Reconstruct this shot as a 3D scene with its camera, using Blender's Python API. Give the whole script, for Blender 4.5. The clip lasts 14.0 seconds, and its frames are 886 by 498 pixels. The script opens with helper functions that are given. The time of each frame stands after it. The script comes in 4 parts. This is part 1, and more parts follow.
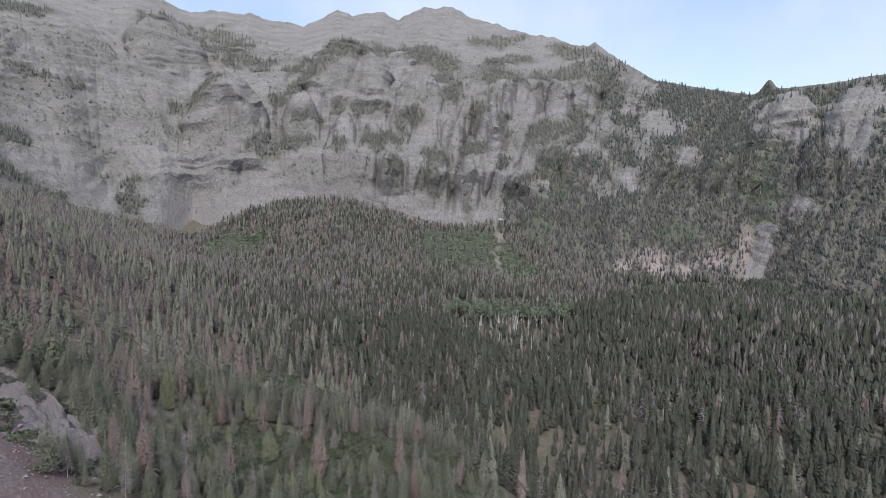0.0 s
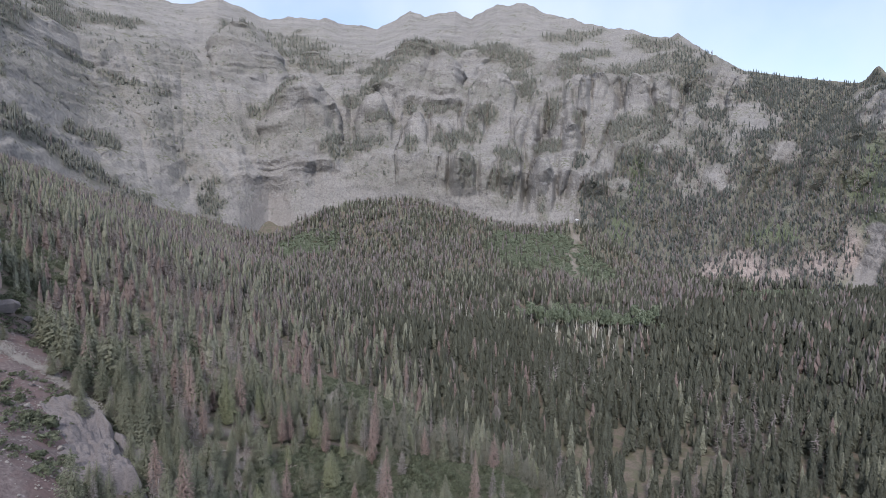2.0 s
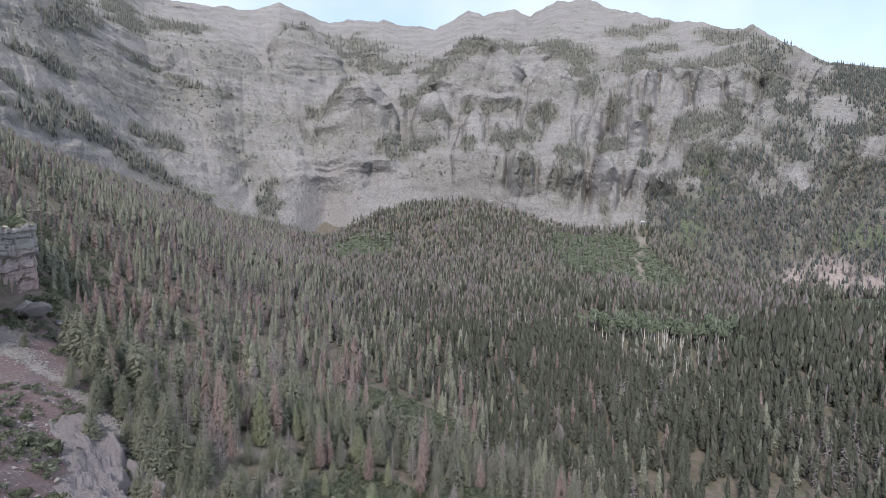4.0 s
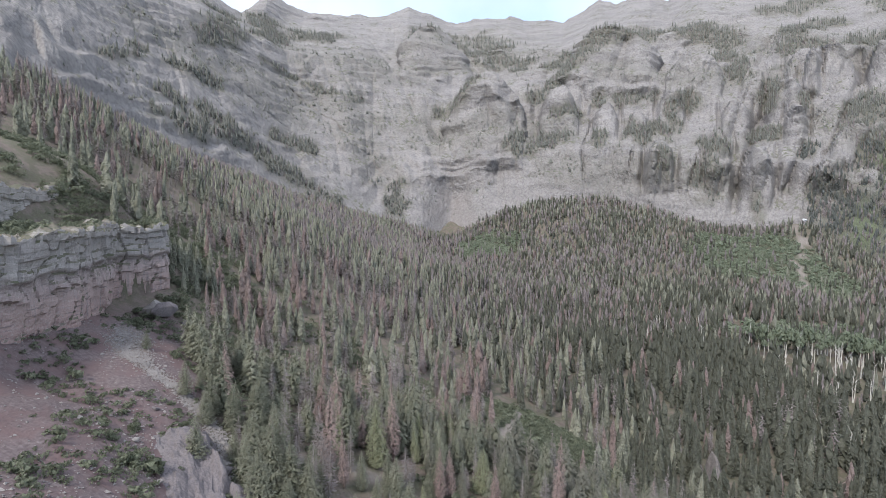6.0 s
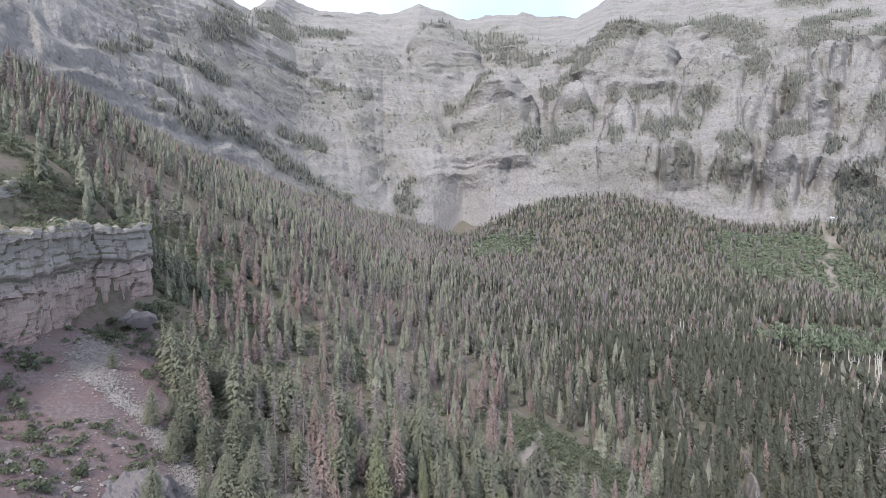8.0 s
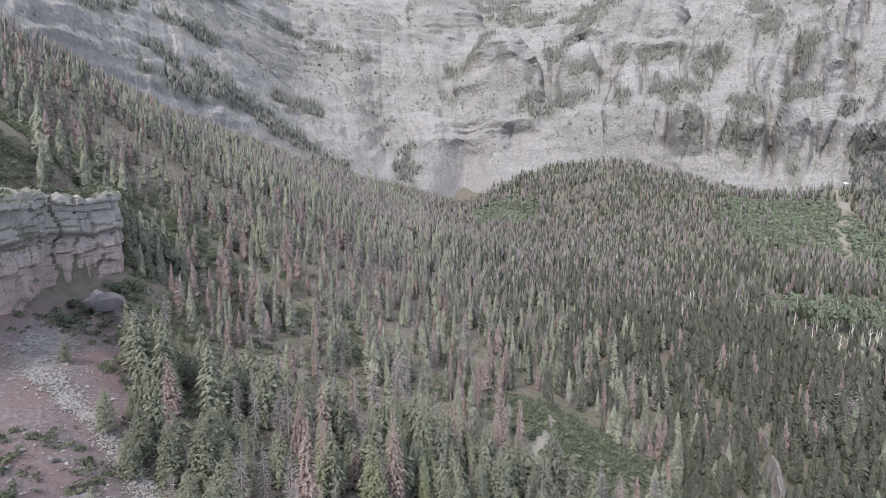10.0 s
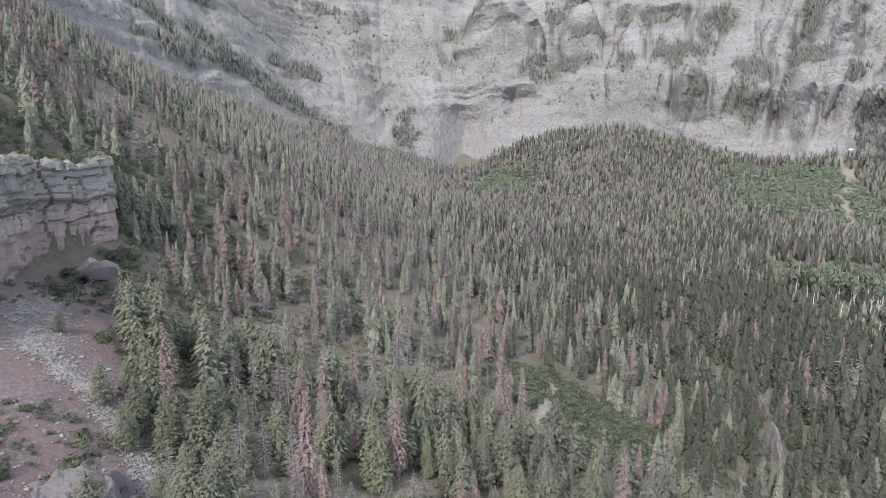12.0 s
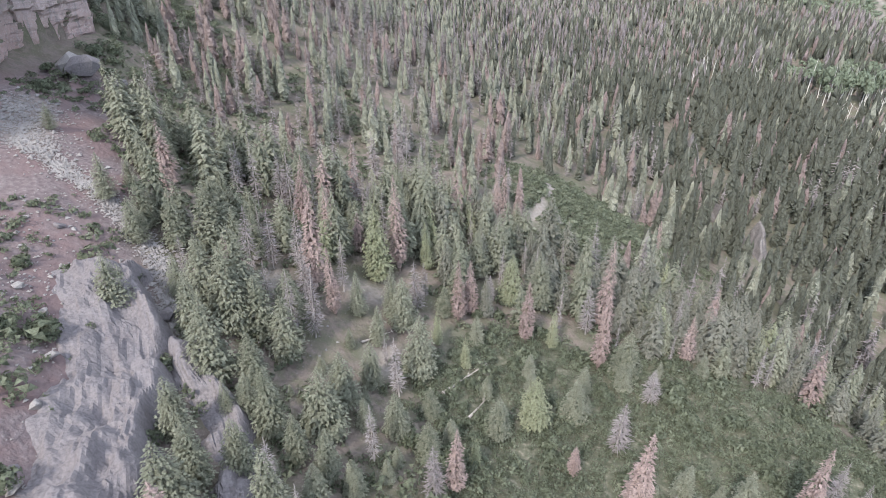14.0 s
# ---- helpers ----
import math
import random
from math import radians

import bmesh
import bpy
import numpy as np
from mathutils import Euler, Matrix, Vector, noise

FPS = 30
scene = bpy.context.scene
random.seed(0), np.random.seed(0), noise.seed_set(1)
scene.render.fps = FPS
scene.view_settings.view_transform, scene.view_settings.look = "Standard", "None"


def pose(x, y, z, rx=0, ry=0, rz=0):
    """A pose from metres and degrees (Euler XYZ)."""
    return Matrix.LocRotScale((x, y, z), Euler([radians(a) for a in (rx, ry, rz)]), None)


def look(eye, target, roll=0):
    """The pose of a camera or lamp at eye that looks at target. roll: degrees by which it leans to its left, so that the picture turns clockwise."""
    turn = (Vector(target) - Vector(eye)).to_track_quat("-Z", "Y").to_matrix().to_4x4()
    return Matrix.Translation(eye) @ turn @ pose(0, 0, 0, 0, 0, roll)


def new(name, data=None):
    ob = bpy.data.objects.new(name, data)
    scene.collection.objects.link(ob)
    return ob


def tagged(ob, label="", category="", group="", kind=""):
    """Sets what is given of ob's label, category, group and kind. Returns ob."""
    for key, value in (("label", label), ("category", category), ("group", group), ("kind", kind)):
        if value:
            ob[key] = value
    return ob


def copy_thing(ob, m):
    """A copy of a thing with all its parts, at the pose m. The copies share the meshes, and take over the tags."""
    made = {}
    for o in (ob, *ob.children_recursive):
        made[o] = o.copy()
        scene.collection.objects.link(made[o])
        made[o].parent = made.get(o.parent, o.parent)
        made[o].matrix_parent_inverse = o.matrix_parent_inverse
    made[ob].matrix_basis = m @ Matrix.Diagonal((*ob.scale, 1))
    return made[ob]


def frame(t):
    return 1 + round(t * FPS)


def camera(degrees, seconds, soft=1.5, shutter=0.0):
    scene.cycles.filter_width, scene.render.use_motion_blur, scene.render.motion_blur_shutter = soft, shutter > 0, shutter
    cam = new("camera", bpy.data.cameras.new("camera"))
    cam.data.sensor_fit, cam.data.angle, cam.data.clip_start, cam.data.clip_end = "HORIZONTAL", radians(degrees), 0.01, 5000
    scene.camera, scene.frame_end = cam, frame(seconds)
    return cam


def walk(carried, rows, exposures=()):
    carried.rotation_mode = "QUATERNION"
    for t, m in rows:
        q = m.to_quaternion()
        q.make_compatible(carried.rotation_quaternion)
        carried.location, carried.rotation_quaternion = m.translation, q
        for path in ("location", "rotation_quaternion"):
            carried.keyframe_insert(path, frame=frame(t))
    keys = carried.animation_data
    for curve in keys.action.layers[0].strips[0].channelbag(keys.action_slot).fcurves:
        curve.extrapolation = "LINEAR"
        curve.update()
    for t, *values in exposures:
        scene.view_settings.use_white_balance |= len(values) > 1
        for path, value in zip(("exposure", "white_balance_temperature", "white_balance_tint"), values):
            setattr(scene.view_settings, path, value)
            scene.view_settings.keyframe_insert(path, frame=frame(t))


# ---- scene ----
cam = camera(73.55, 14.0, soft=0.8)
walk(cam, [
    (0, pose(-0.00, 0.00, -0.00, 85.741, -0.717, -22.159)),
    (0.5, pose(1.53, 6.20, -0.11, 85.718, -0.733, -22.173)),
    (1, pose(3.09, 12.39, -0.23, 85.733, -0.555, -19.726)),
    (1.5, pose(4.68, 18.56, -0.36, 85.738, -0.465, -16.868)),
    (2, pose(6.29, 24.72, -0.55, 85.737, -0.481, -15.325)),
    (2.2, pose(6.92, 27.20, -0.64, 85.748, -0.332, -15.202)),
    (4.3, pose(12.70, 54.81, -2.42, 85.853, -0.461, -8.354)),
    (4.5, pose(12.83, 57.36, -2.57, 85.844, -0.370, -7.329)),
    (5, pose(13.05, 63.74, -2.90, 85.843, -0.237, -4.671)),
    (5.5, pose(13.01, 70.07, -3.11, 85.808, -0.081, -0.800)),
    (6, pose(12.80, 76.40, -3.19, 85.759, 0.021, 2.184)),
    (6.5, pose(12.46, 82.70, -3.32, 85.729, 0.020, 2.366)),
    (7, pose(12.07, 88.94, -3.51, 85.700, 0.138, 2.764)),
    (7.5, pose(11.84, 95.20, -3.69, 85.693, 0.141, 3.248)),
    (8, pose(11.63, 101.35, -4.08, 85.688, 0.196, 3.285)),
    (8.5, pose(11.42, 107.31, -4.72, 84.060, 0.250, 3.292)),
    (8.7, pose(11.32, 109.64, -4.96, 82.147, 0.347, 3.314)),
    (10.8, pose(8.84, 126.96, -3.82, 83.471, 0.310, 3.323)),
    (11, pose(8.79, 127.12, -3.98, 85.530, 0.491, 3.275)),
    (11.5, pose(8.70, 127.24, -4.45, 84.538, 0.427, 3.276)),
    (12, pose(8.77, 127.05, -4.76, 79.291, 0.328, 3.264)),
    (12.5, pose(8.93, 126.81, -4.96, 73.516, 0.262, 3.288)),
    (13, pose(9.11, 126.72, -5.13, 67.558, 0.329, 3.242)),
    (13.5, pose(9.13, 126.94, -5.54, 61.857, 0.324, 3.240)),
    (14, pose(9.03, 127.40, -6.13, 60.515, 0.295, 3.263)),
], exposures=[(0, 0.76, 6560, 11.5), (2.2, 0.88, 6580, 11.5), (6.5, 1.26, 6600, 10.8), (11, 1.5, 6600, 10.7), (12, 1.46, 6590, 10.6), (13, 1.76, 6560, 10.5), (14, 1.88, 6540, 10.4)])

# ---- sky and sun ----
world = bpy.data.worlds.new("sky")
scene.world = world
world.use_nodes = True
wn, wl = world.node_tree.nodes, world.node_tree.links
wn.clear()
w_out, w_bg = wn.new("ShaderNodeOutputWorld"), wn.new("ShaderNodeBackground")
w_sky = wn.new("ShaderNodeTexSky")
w_sky.sky_type, w_sky.sun_disc = "NISHITA", False
w_sky.sun_elevation, w_sky.sun_rotation = radians(45), radians(204)
w_sky.air_density, w_sky.dust_density, w_sky.altitude = 1.0, 2.0, 2800
w_co, w_no, w_rp, w_mx = (wn.new("ShaderNodeTexCoord"), wn.new("ShaderNodeTexNoise"), wn.new("ShaderNodeValToRGB"), wn.new("ShaderNodeMix"))
w_mx.data_type = "RGBA"
w_no.inputs["Scale"].default_value, w_no.inputs["Detail"].default_value = 2.4, 8
w_rp.color_ramp.elements[0].position, w_rp.color_ramp.elements[1].position = 0.2, 0.95
wl.new(w_co.outputs["Generated"], w_no.inputs["Vector"])
wl.new(w_no.outputs["Fac"], w_rp.inputs["Fac"])
wl.new(w_rp.outputs["Color"], w_mx.inputs["Factor"])
wl.new(w_sky.outputs["Color"], w_mx.inputs["A"])
# thin overcast: brighter overhead than near the horizon
w_up, w_grad, w_cloud = wn.new("ShaderNodeSeparateXYZ"), wn.new("ShaderNodeMapRange"), wn.new("ShaderNodeMix")
wl.new(w_co.outputs["Generated"], w_up.inputs["Vector"])
wl.new(w_up.outputs["Z"], w_grad.inputs["Value"])
w_grad.inputs["To Min"].default_value, w_grad.inputs["To Max"].default_value = 0.28, 1.0
w_cloud.data_type = "RGBA"
w_cloud.inputs["A"].default_value, w_cloud.inputs["B"].default_value = (0, 0, 0, 1), (9.4, 9.9, 10.6, 1)
wl.new(w_grad.outputs["Result"], w_cloud.inputs["Factor"])
wl.new(w_cloud.outputs["Result"], w_mx.inputs["B"])
wl.new(w_mx.outputs["Result"], w_bg.inputs["Color"])
w_bg.inputs["Strength"].default_value = 0.135
wl.new(w_bg.outputs["Background"], w_out.inputs["Surface"])
sun = new("sun", bpy.data.lights.new("sun", "SUN"))
sun.data.energy, sun.data.angle, sun.data.color = 1.6, radians(7), (1.0, 0.95, 0.88)
sun.matrix_world = look((math.sin(radians(204)) * 500, math.cos(radians(204)) * 500, 500), (0, 0, 0))

# ---- numeric helpers ----
LATTICE = np.random.RandomState(7).rand(256, 256)


def lattice_noise(x, y):
    ix, iy = np.floor(x).astype(int), np.floor(y).astype(int)
    fx, fy = x - ix, y - iy
    fx, fy = fx * fx * (3 - 2 * fx), fy * fy * (3 - 2 * fy)
    a, b = LATTICE[ix % 256, iy % 256], LATTICE[(ix + 1) % 256, iy % 256]
    c, d = LATTICE[ix % 256, (iy + 1) % 256], LATTICE[(ix + 1) % 256, (iy + 1) % 256]
    return (a + (b - a) * fx) * (1 - fy) + (c + (d - c) * fx) * fy


def fbm(x, y, octaves=4):
    total, amp = 0.0, 0.5
    for k in range(octaves):
        total = total + amp * (lattice_noise(x * 2**k + 17.3 * k, y * 2**k + 5.1 * k) * 2 - 1)
        amp *= 0.5
    return total


def ridged(x, y, octaves=3):
    total, amp = 0.0, 0.6
    for k in range(octaves):
        total = total + amp * (1 - np.abs(lattice_noise(x * 2**k + 9.7 * k, y * 2**k + 3.3 * k) * 2 - 1) * 2)
        amp *= 0.45
    return total


def smooth(a, b, v):
    t = np.clip((v - a) / (b - a), 0, 1)
    return t * t * (3 - 2 * t)


def bump(v, centre, width):
    return np.exp(-(((v - centre) / width) ** 2))


def mesh_object(name, verts, faces, material, parent=None, shade_smooth=False):
    """One mesh from arrays; faces is an (n, 3) or (n, 4) array."""
    faces = np.asarray(faces, dtype=np.int32)
    me = bpy.data.meshes.new(name)
    k = faces.shape[1]
    me.vertices.add(len(verts))
    me.vertices.foreach_set("co", np.asarray(verts, dtype=np.float32).ravel())
    me.loops.add(faces.size)
    me.loops.foreach_set("vertex_index", faces.ravel())
    me.polygons.add(len(faces))
    me.polygons.foreach_set("loop_start", np.arange(0, faces.size, k, dtype=np.int32))
    me.polygons.foreach_set("use_smooth", np.full(len(faces), shade_smooth))
    me.update(calc_edges=True)
    me.materials.append(material)
    ob = new(name, me)
    ob.parent = parent
    return ob


def grid_faces(nu, nv):
    i, j = np.meshgrid(np.arange(nu - 1), np.arange(nv - 1), indexing="ij")
    a = (i * nv + j).ravel()
    return np.stack([a, a + nv, a + nv + 1, a + 1], 1)


# ---- materials ----
def nodes_of(name):
    m = bpy.data.materials.new(name)
    m.use_nodes = True
    nt = m.node_tree
    return m, nt.nodes, nt.links, nt.nodes["Principled BSDF"]


def ramp(n, l, fac, stops):
    r = n.new("ShaderNodeValToRGB")
    while len(r.color_ramp.elements) < len(stops):
        r.color_ramp.elements.new(0.5)
    for e, (p, c) in zip(r.color_ramp.elements, stops):
        e.position, e.color = p, (*c, 1)
    l.new(fac, r.inputs["Fac"])
    return r.outputs["Color"]


def tex(n, l, vector, scale, detail=4, stretch=(1, 1, 1), rough=0.55):
    mp, t = n.new("ShaderNodeMapping"), n.new("ShaderNodeTexNoise")
    mp.inputs["Scale"].default_value = stretch
    t.inputs["Scale"].default_value, t.inputs["Detail"].default_value, t.inputs["Roughness"].default_value = scale, detail, rough
    l.new(vector, mp.inputs["Vector"])
    l.new(mp.outputs["Vector"], t.inputs["Vector"])
    return t.outputs["Fac"]


def mix(n, l, fac, a, b, mode="MIX"):
    m = n.new("ShaderNodeMix")
    m.data_type, m.blend_type = "RGBA", mode
    for value, key in ((fac, "Factor"), (a, "A"), (b, "B")):
        if isinstance(value, (int, float)):
            m.inputs[key].default_value = value
        elif isinstance(value, tuple):
            m.inputs[key].default_value = (*value, 1)
        else:
            l.new(value, m.inputs[key])
    return m.outputs["Result"]


def band(n, l, fac, lo, hi):
    r = n.new("ShaderNodeMapRange")
    r.inputs["From Min"].default_value, r.inputs["From Max"].default_value = lo, hi
    l.new(fac, r.inputs["Value"])
    return r.outputs["Result"]


def relief(n, l, bsdf, height, strength, distance):
    b = n.new("ShaderNodeBump")
    b.inputs["Strength"].default_value, b.inputs["Distance"].default_value = strength, distance
    l.new(height, b.inputs["Height"])
    l.new(b.outputs["Normal"], bsdf.inputs["Normal"])


def place_of(n):
    return n.new("ShaderNodeNewGeometry").outputs["Position"]


def leaf_material(name, dark, light, per_object, gain=1.3):
    """Needles or leaves: every tree or clump takes its own tone between dark and light."""
    m, n, l, b = nodes_of(name)
    if per_object:
        tone = n.new("ShaderNodeObjectInfo").outputs["Random"]
    else:
        plant_tone = n.new("ShaderNodeAttribute")
        plant_tone.attribute_name = "tone"
        tone = plant_tone.outputs["Fac"]
    base = ramp(n, l, tone, ((0.0, dark), (0.6, tuple((p + q) / 2 for p, q in zip(dark, light))), (1.0, light)))
    stand = tex(n, l, place_of(n), 0.16, 2)
    base = mix(n, l, band(n, l, stand, 0.35, 0.65), mix(n, l, 0.5, base, dark), base)
    grain = tex(n, l, place_of(n), 0.9, 3)
    base = mix(n, l, band(n, l, grain, 0.35, 0.7), base, mix(n, l, 0.6, base, tuple(c * 1.35 for c in light)))
    # sprays of needles: noise darkens the colour between them, in place of shaded gaps
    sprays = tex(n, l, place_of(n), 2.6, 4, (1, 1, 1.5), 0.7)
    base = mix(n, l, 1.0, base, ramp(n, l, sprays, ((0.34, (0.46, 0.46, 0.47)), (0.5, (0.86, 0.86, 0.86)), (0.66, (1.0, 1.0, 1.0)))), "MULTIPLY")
    base = mix(n, l, 1.0, base, (gain, gain, gain * 1.03), "MULTIPLY")
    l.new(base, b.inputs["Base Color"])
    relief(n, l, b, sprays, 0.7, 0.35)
    b.inputs["Roughness"].default_value = 0.8
    b.inputs["Specular IOR Level"].default_value = 0.2
    through_leaf, both = n.new("ShaderNodeBsdfTranslucent"), n.new("ShaderNodeMixShader")
    both.inputs["Fac"].default_value = 0.35
    l.new(b.inputs["Base Color"].links[0].from_socket, through_leaf.inputs["Color"])
    l.new(b.outputs["BSDF"], both.inputs[1])
    l.new(through_leaf.outputs["BSDF"], both.inputs[2])
    l.new(both.outputs["Shader"], n["Material Output"].inputs["Surface"])
    return m


LIVE_DARK, LIVE_LIGHT = (0.115, 0.123, 0.095), (0.255, 0.257, 0.2)
needles = leaf_material("spruce_needles", (0.13, 0.139, 0.1), (0.225, 0.229, 0.172), True)
# darker copy of the living needles; the valley's shade is put into the colour
valley_shade_needles = leaf_material("valley_shade_spruce_needles", (0.082, 0.089, 0.068), (0.17, 0.176, 0.138), False, 1.02)
ledge_needles = leaf_material("ledge_needles", (0.14, 0.146, 0.128), (0.23, 0.233, 0.202), False)
# darker, bluer needles: the slope's shade and distance haze are in the colour
slope_shade_needles = leaf_material("side_slope_shade_needles", (0.1, 0.109, 0.1), (0.175, 0.188, 0.17), False, 1.12)
needles_far = leaf_material("forest_needles", LIVE_DARK, LIVE_LIGHT, False, 1.48)
dead_grey = leaf_material("bare_twigs", (0.21, 0.186, 0.18), (0.32, 0.288, 0.277), True, 1.2)
dead_grey_far = leaf_material("bare_twigs_forest", (0.2, 0.176, 0.17), (0.34, 0.304, 0.293), False, 1.05)
dead_red = leaf_material("rusty_needles", (0.25, 0.188, 0.17), (0.38, 0.3, 0.272), True, 1.12)
dead_red_far = leaf_material("rusty_needles_forest", (0.22, 0.172, 0.157), (0.33, 0.264, 0.242), False, 1.1)
# darker copy of the spruce needles, with shade put into the colour
shade_needles = leaf_material("shade_toned_spruce_needles", (0.12, 0.122, 0.1), (0.2, 0.198, 0.16), True)
yellow_green = leaf_material("fir_needles", (0.188, 0.2, 0.125), (0.256, 0.265, 0.177), True)
brush_leaves = leaf_material("oak_brush_leaves", (0.09, 0.105, 0.068), (0.195, 0.212, 0.148), False, 1.1)
aspen_leaves = leaf_material("aspen_leaves", (0.15, 0.178, 0.122), (0.2, 0.228, 0.162), False)


def bark_material(name, dark, light):
    m, n, l, b = nodes_of(name)
    g = tex(n, l, place_of(n), 3.0, 5, (1, 1, 0.25))
    l.new(ramp(n, l, g, ((0.3, dark), (0.7, light))), b.inputs["Base Color"])
    b.inputs["Roughness"].default_value = 0.9
    relief(n, l, b, g, 0.5, 0.1)
    return m


bark = bark_material("spruce_bark", (0.09, 0.07, 0.06), (0.2, 0.165, 0.145))
grey_wood = bark_material("weathered_wood", (0.26, 0.23, 0.212), (0.43, 0.39, 0.365))
pale_bark = bark_material("aspen_bark", (0.42, 0.405, 0.37), (0.62, 0.6, 0.56))


def rock_material(name, tones, strata=0.05, scale=0.03, green=0.0, bump_m=1.5):
    m, n, l, b = nodes_of(name)
    p = place_of(n)
    layers = tex(n, l, p, 1.0, 6, (scale * 0.35, scale * 0.35, strata), 0.6)
    streaks = tex(n, l, p, 1.0, 5, (scale * 4, scale * 4, scale * 0.5), 0.6)
    grit = tex(n, l, p, 1.0, 6, (scale * 9,) * 3, 0.65)
    base = ramp(n, l, layers, ((0.28, tones[0]), (0.45, tones[1]), (0.58, tones[2]), (0.74, tones[3])))
    base = mix(n, l, band(n, l, streaks, 0.55, 0.75), base, tones[0])
    base = mix(n, l, 0.48, base, ramp(n, l, grit, ((0.36, tones[0]), (0.5, tones[2]), (0.62, tones[3]))))
    thin = tex(n, l, p, 1.0, 4, (scale * 0.5, scale * 0.5, strata * 5), 0.65)
    base = mix(n, l, band(n, l, thin, 0.6, 1.0), base, tones[0])
    if green:
        nz = n.new("ShaderNodeSeparateXYZ")
        l.new(n.new("ShaderNodeNewGeometry").outputs["Normal"], nz.inputs["Vector"])
        patch = tex(n, l, p, 1.0, 6, (0.02,) * 3, 0.7)
        dots = tex(n, l, p, 1.0, 3, (0.14,) * 3, 0.6)
        flat = band(n, l, nz.outputs["Z"], 0.45, 0.75)
        both = mix(n, l, 1.0, band(n, l, patch, 0.5, 0.6), flat, "MULTIPLY")
        both = mix(n, l, 1.0, both, band(n, l, dots, 0.5, 0.56), "MULTIPLY")
        base = mix(n, l, both, base, (0.13, 0.132, 0.1))
        for attr, col in (("soil", ramp(n, l, dots, ((0.35, (0.15, 0.132, 0.115)), (0.6, (0.105, 0.11, 0.08))))), ("pink", ramp(n, l, grit, ((0.3, (0.26, 0.2, 0.19)), (0.7, (0.42, 0.34, 0.32))))),
                          ("meadow", ramp(n, l, dots, ((0.35, (0.085, 0.105, 0.065)), (0.65, (0.12, 0.145, 0.09))))), ("scree", ramp(n, l, grit, ((0.3, (0.19, 0.177, 0.174)), (0.7, (0.27, 0.253, 0.246)))))):
            at = n.new("ShaderNodeAttribute")
            at.attribute_name = attr
            base = mix(n, l, at.outputs["Fac"], base, col)
    l.new(base, b.inputs["Base Color"])
    b.inputs["Roughness"].default_value = 0.92
    b.inputs["Specular IOR Level"].default_value = 0.2
    relief(n, l, b, mix(n, l, 0.25, grit, layers), 0.8, bump_m)
    return m


mountain_rock = rock_material("volcanic_tuff", ((0.122, 0.116, 0.119), (0.204, 0.194, 0.192), (0.248, 0.236, 0.231), (0.3, 0.284, 0.272)), green=1.0, bump_m=4.5)
outcrop_rock = rock_material("mauve_rock", ((0.095, 0.084, 0.09), (0.138, 0.124, 0.13), (0.162, 0.147, 0.152), (0.205, 0.188, 0.192)), 0.2, 0.3, bump_m=0.3)
rubble_rock = rock_material("pale_rubble", ((0.15, 0.137, 0.134), (0.205, 0.19, 0.186), (0.24, 0.225, 0.218), (0.295, 0.277, 0.27)), 0.5, 0.6, bump_m=0.2)


def banded_cliff():
    """Pale grey caprock over pinkish and dark red beds, with dark water streaks."""
    m, n, l, b = nodes_of("banded_cliff")
    p = place_of(n)
    zz = n.new("ShaderNodeSeparateXYZ")
    l.new(p, zz.inputs["Vector"])
    warp = tex(n, l, p, 0.12, 4)
    up = n.new("ShaderNodeMath")
    up.operation = "MULTIPLY_ADD"
    up.inputs[1].default_value = 5.0
    l.new(warp, up.inputs[0])
    l.new(zz.outputs["Z"], up.inputs[2])
    beds = ramp(n, l, band(n, l, up.outputs[0], -36, -8), ((0.0, (0.3, 0.21, 0.2)), (0.3, (0.36, 0.275, 0.262)), (0.5, (0.32, 0.262, 0.258)), (0.58, (0.26, 0.225, 0.225)), (0.66, (0.33, 0.31, 0.3)), (0.85, (0.28, 0.264, 0.257)), (1.0, (0.34, 0.32, 0.305))))
    streak = tex(n, l, p, 1.0, 5, (0.5, 0.5, 0.04), 0.65)
    lines = tex(n, l, p, 1.0, 5, (0.1, 0.1, 1.6), 0.6)
    grit = tex(n, l, p, 2.2, 5)
    col = mix(n, l, band(n, l, streak, 0.55, 0.72), beds, (0.22, 0.195, 0.2))
    col = mix(n, l, band(n, l, lines, 0.58, 0.7), col, (0.17, 0.14, 0.14))
    col = mix(n, l, band(n, l, grit, 0.5, 0.8), col, (0.4, 0.37, 0.35))
    # soil and low growth on the level tops
    nz = n.new("ShaderNodeSeparateXYZ")
    l.new(n.new("ShaderNodeNewGeometry").outputs["Normal"], nz.inputs["Vector"])
    col = mix(n, l, band(n, l, nz.outputs["Z"], 0.3, 0.65), col, ramp(n, l, warp, ((0.4, (0.15, 0.135, 0.115)), (0.6, (0.1, 0.104, 0.07)))))
    l.new(col, b.inputs["Base Color"])
    b.inputs["Roughness"].default_value = 0.92
    b.inputs["Specular IOR Level"].default_value = 0.2
    relief(n, l, b, mix(n, l, 0.5, grit, lines), 0.9, 0.5)
    return m


cliff_rock = banded_cliff()
shale = rock_material("grey_shale", ((0.08, 0.073, 0.074), (0.115, 0.104, 0.104), (0.16, 0.146, 0.14), (0.22, 0.203, 0.193)), 0.3, 0.2, bump_m=0.4)


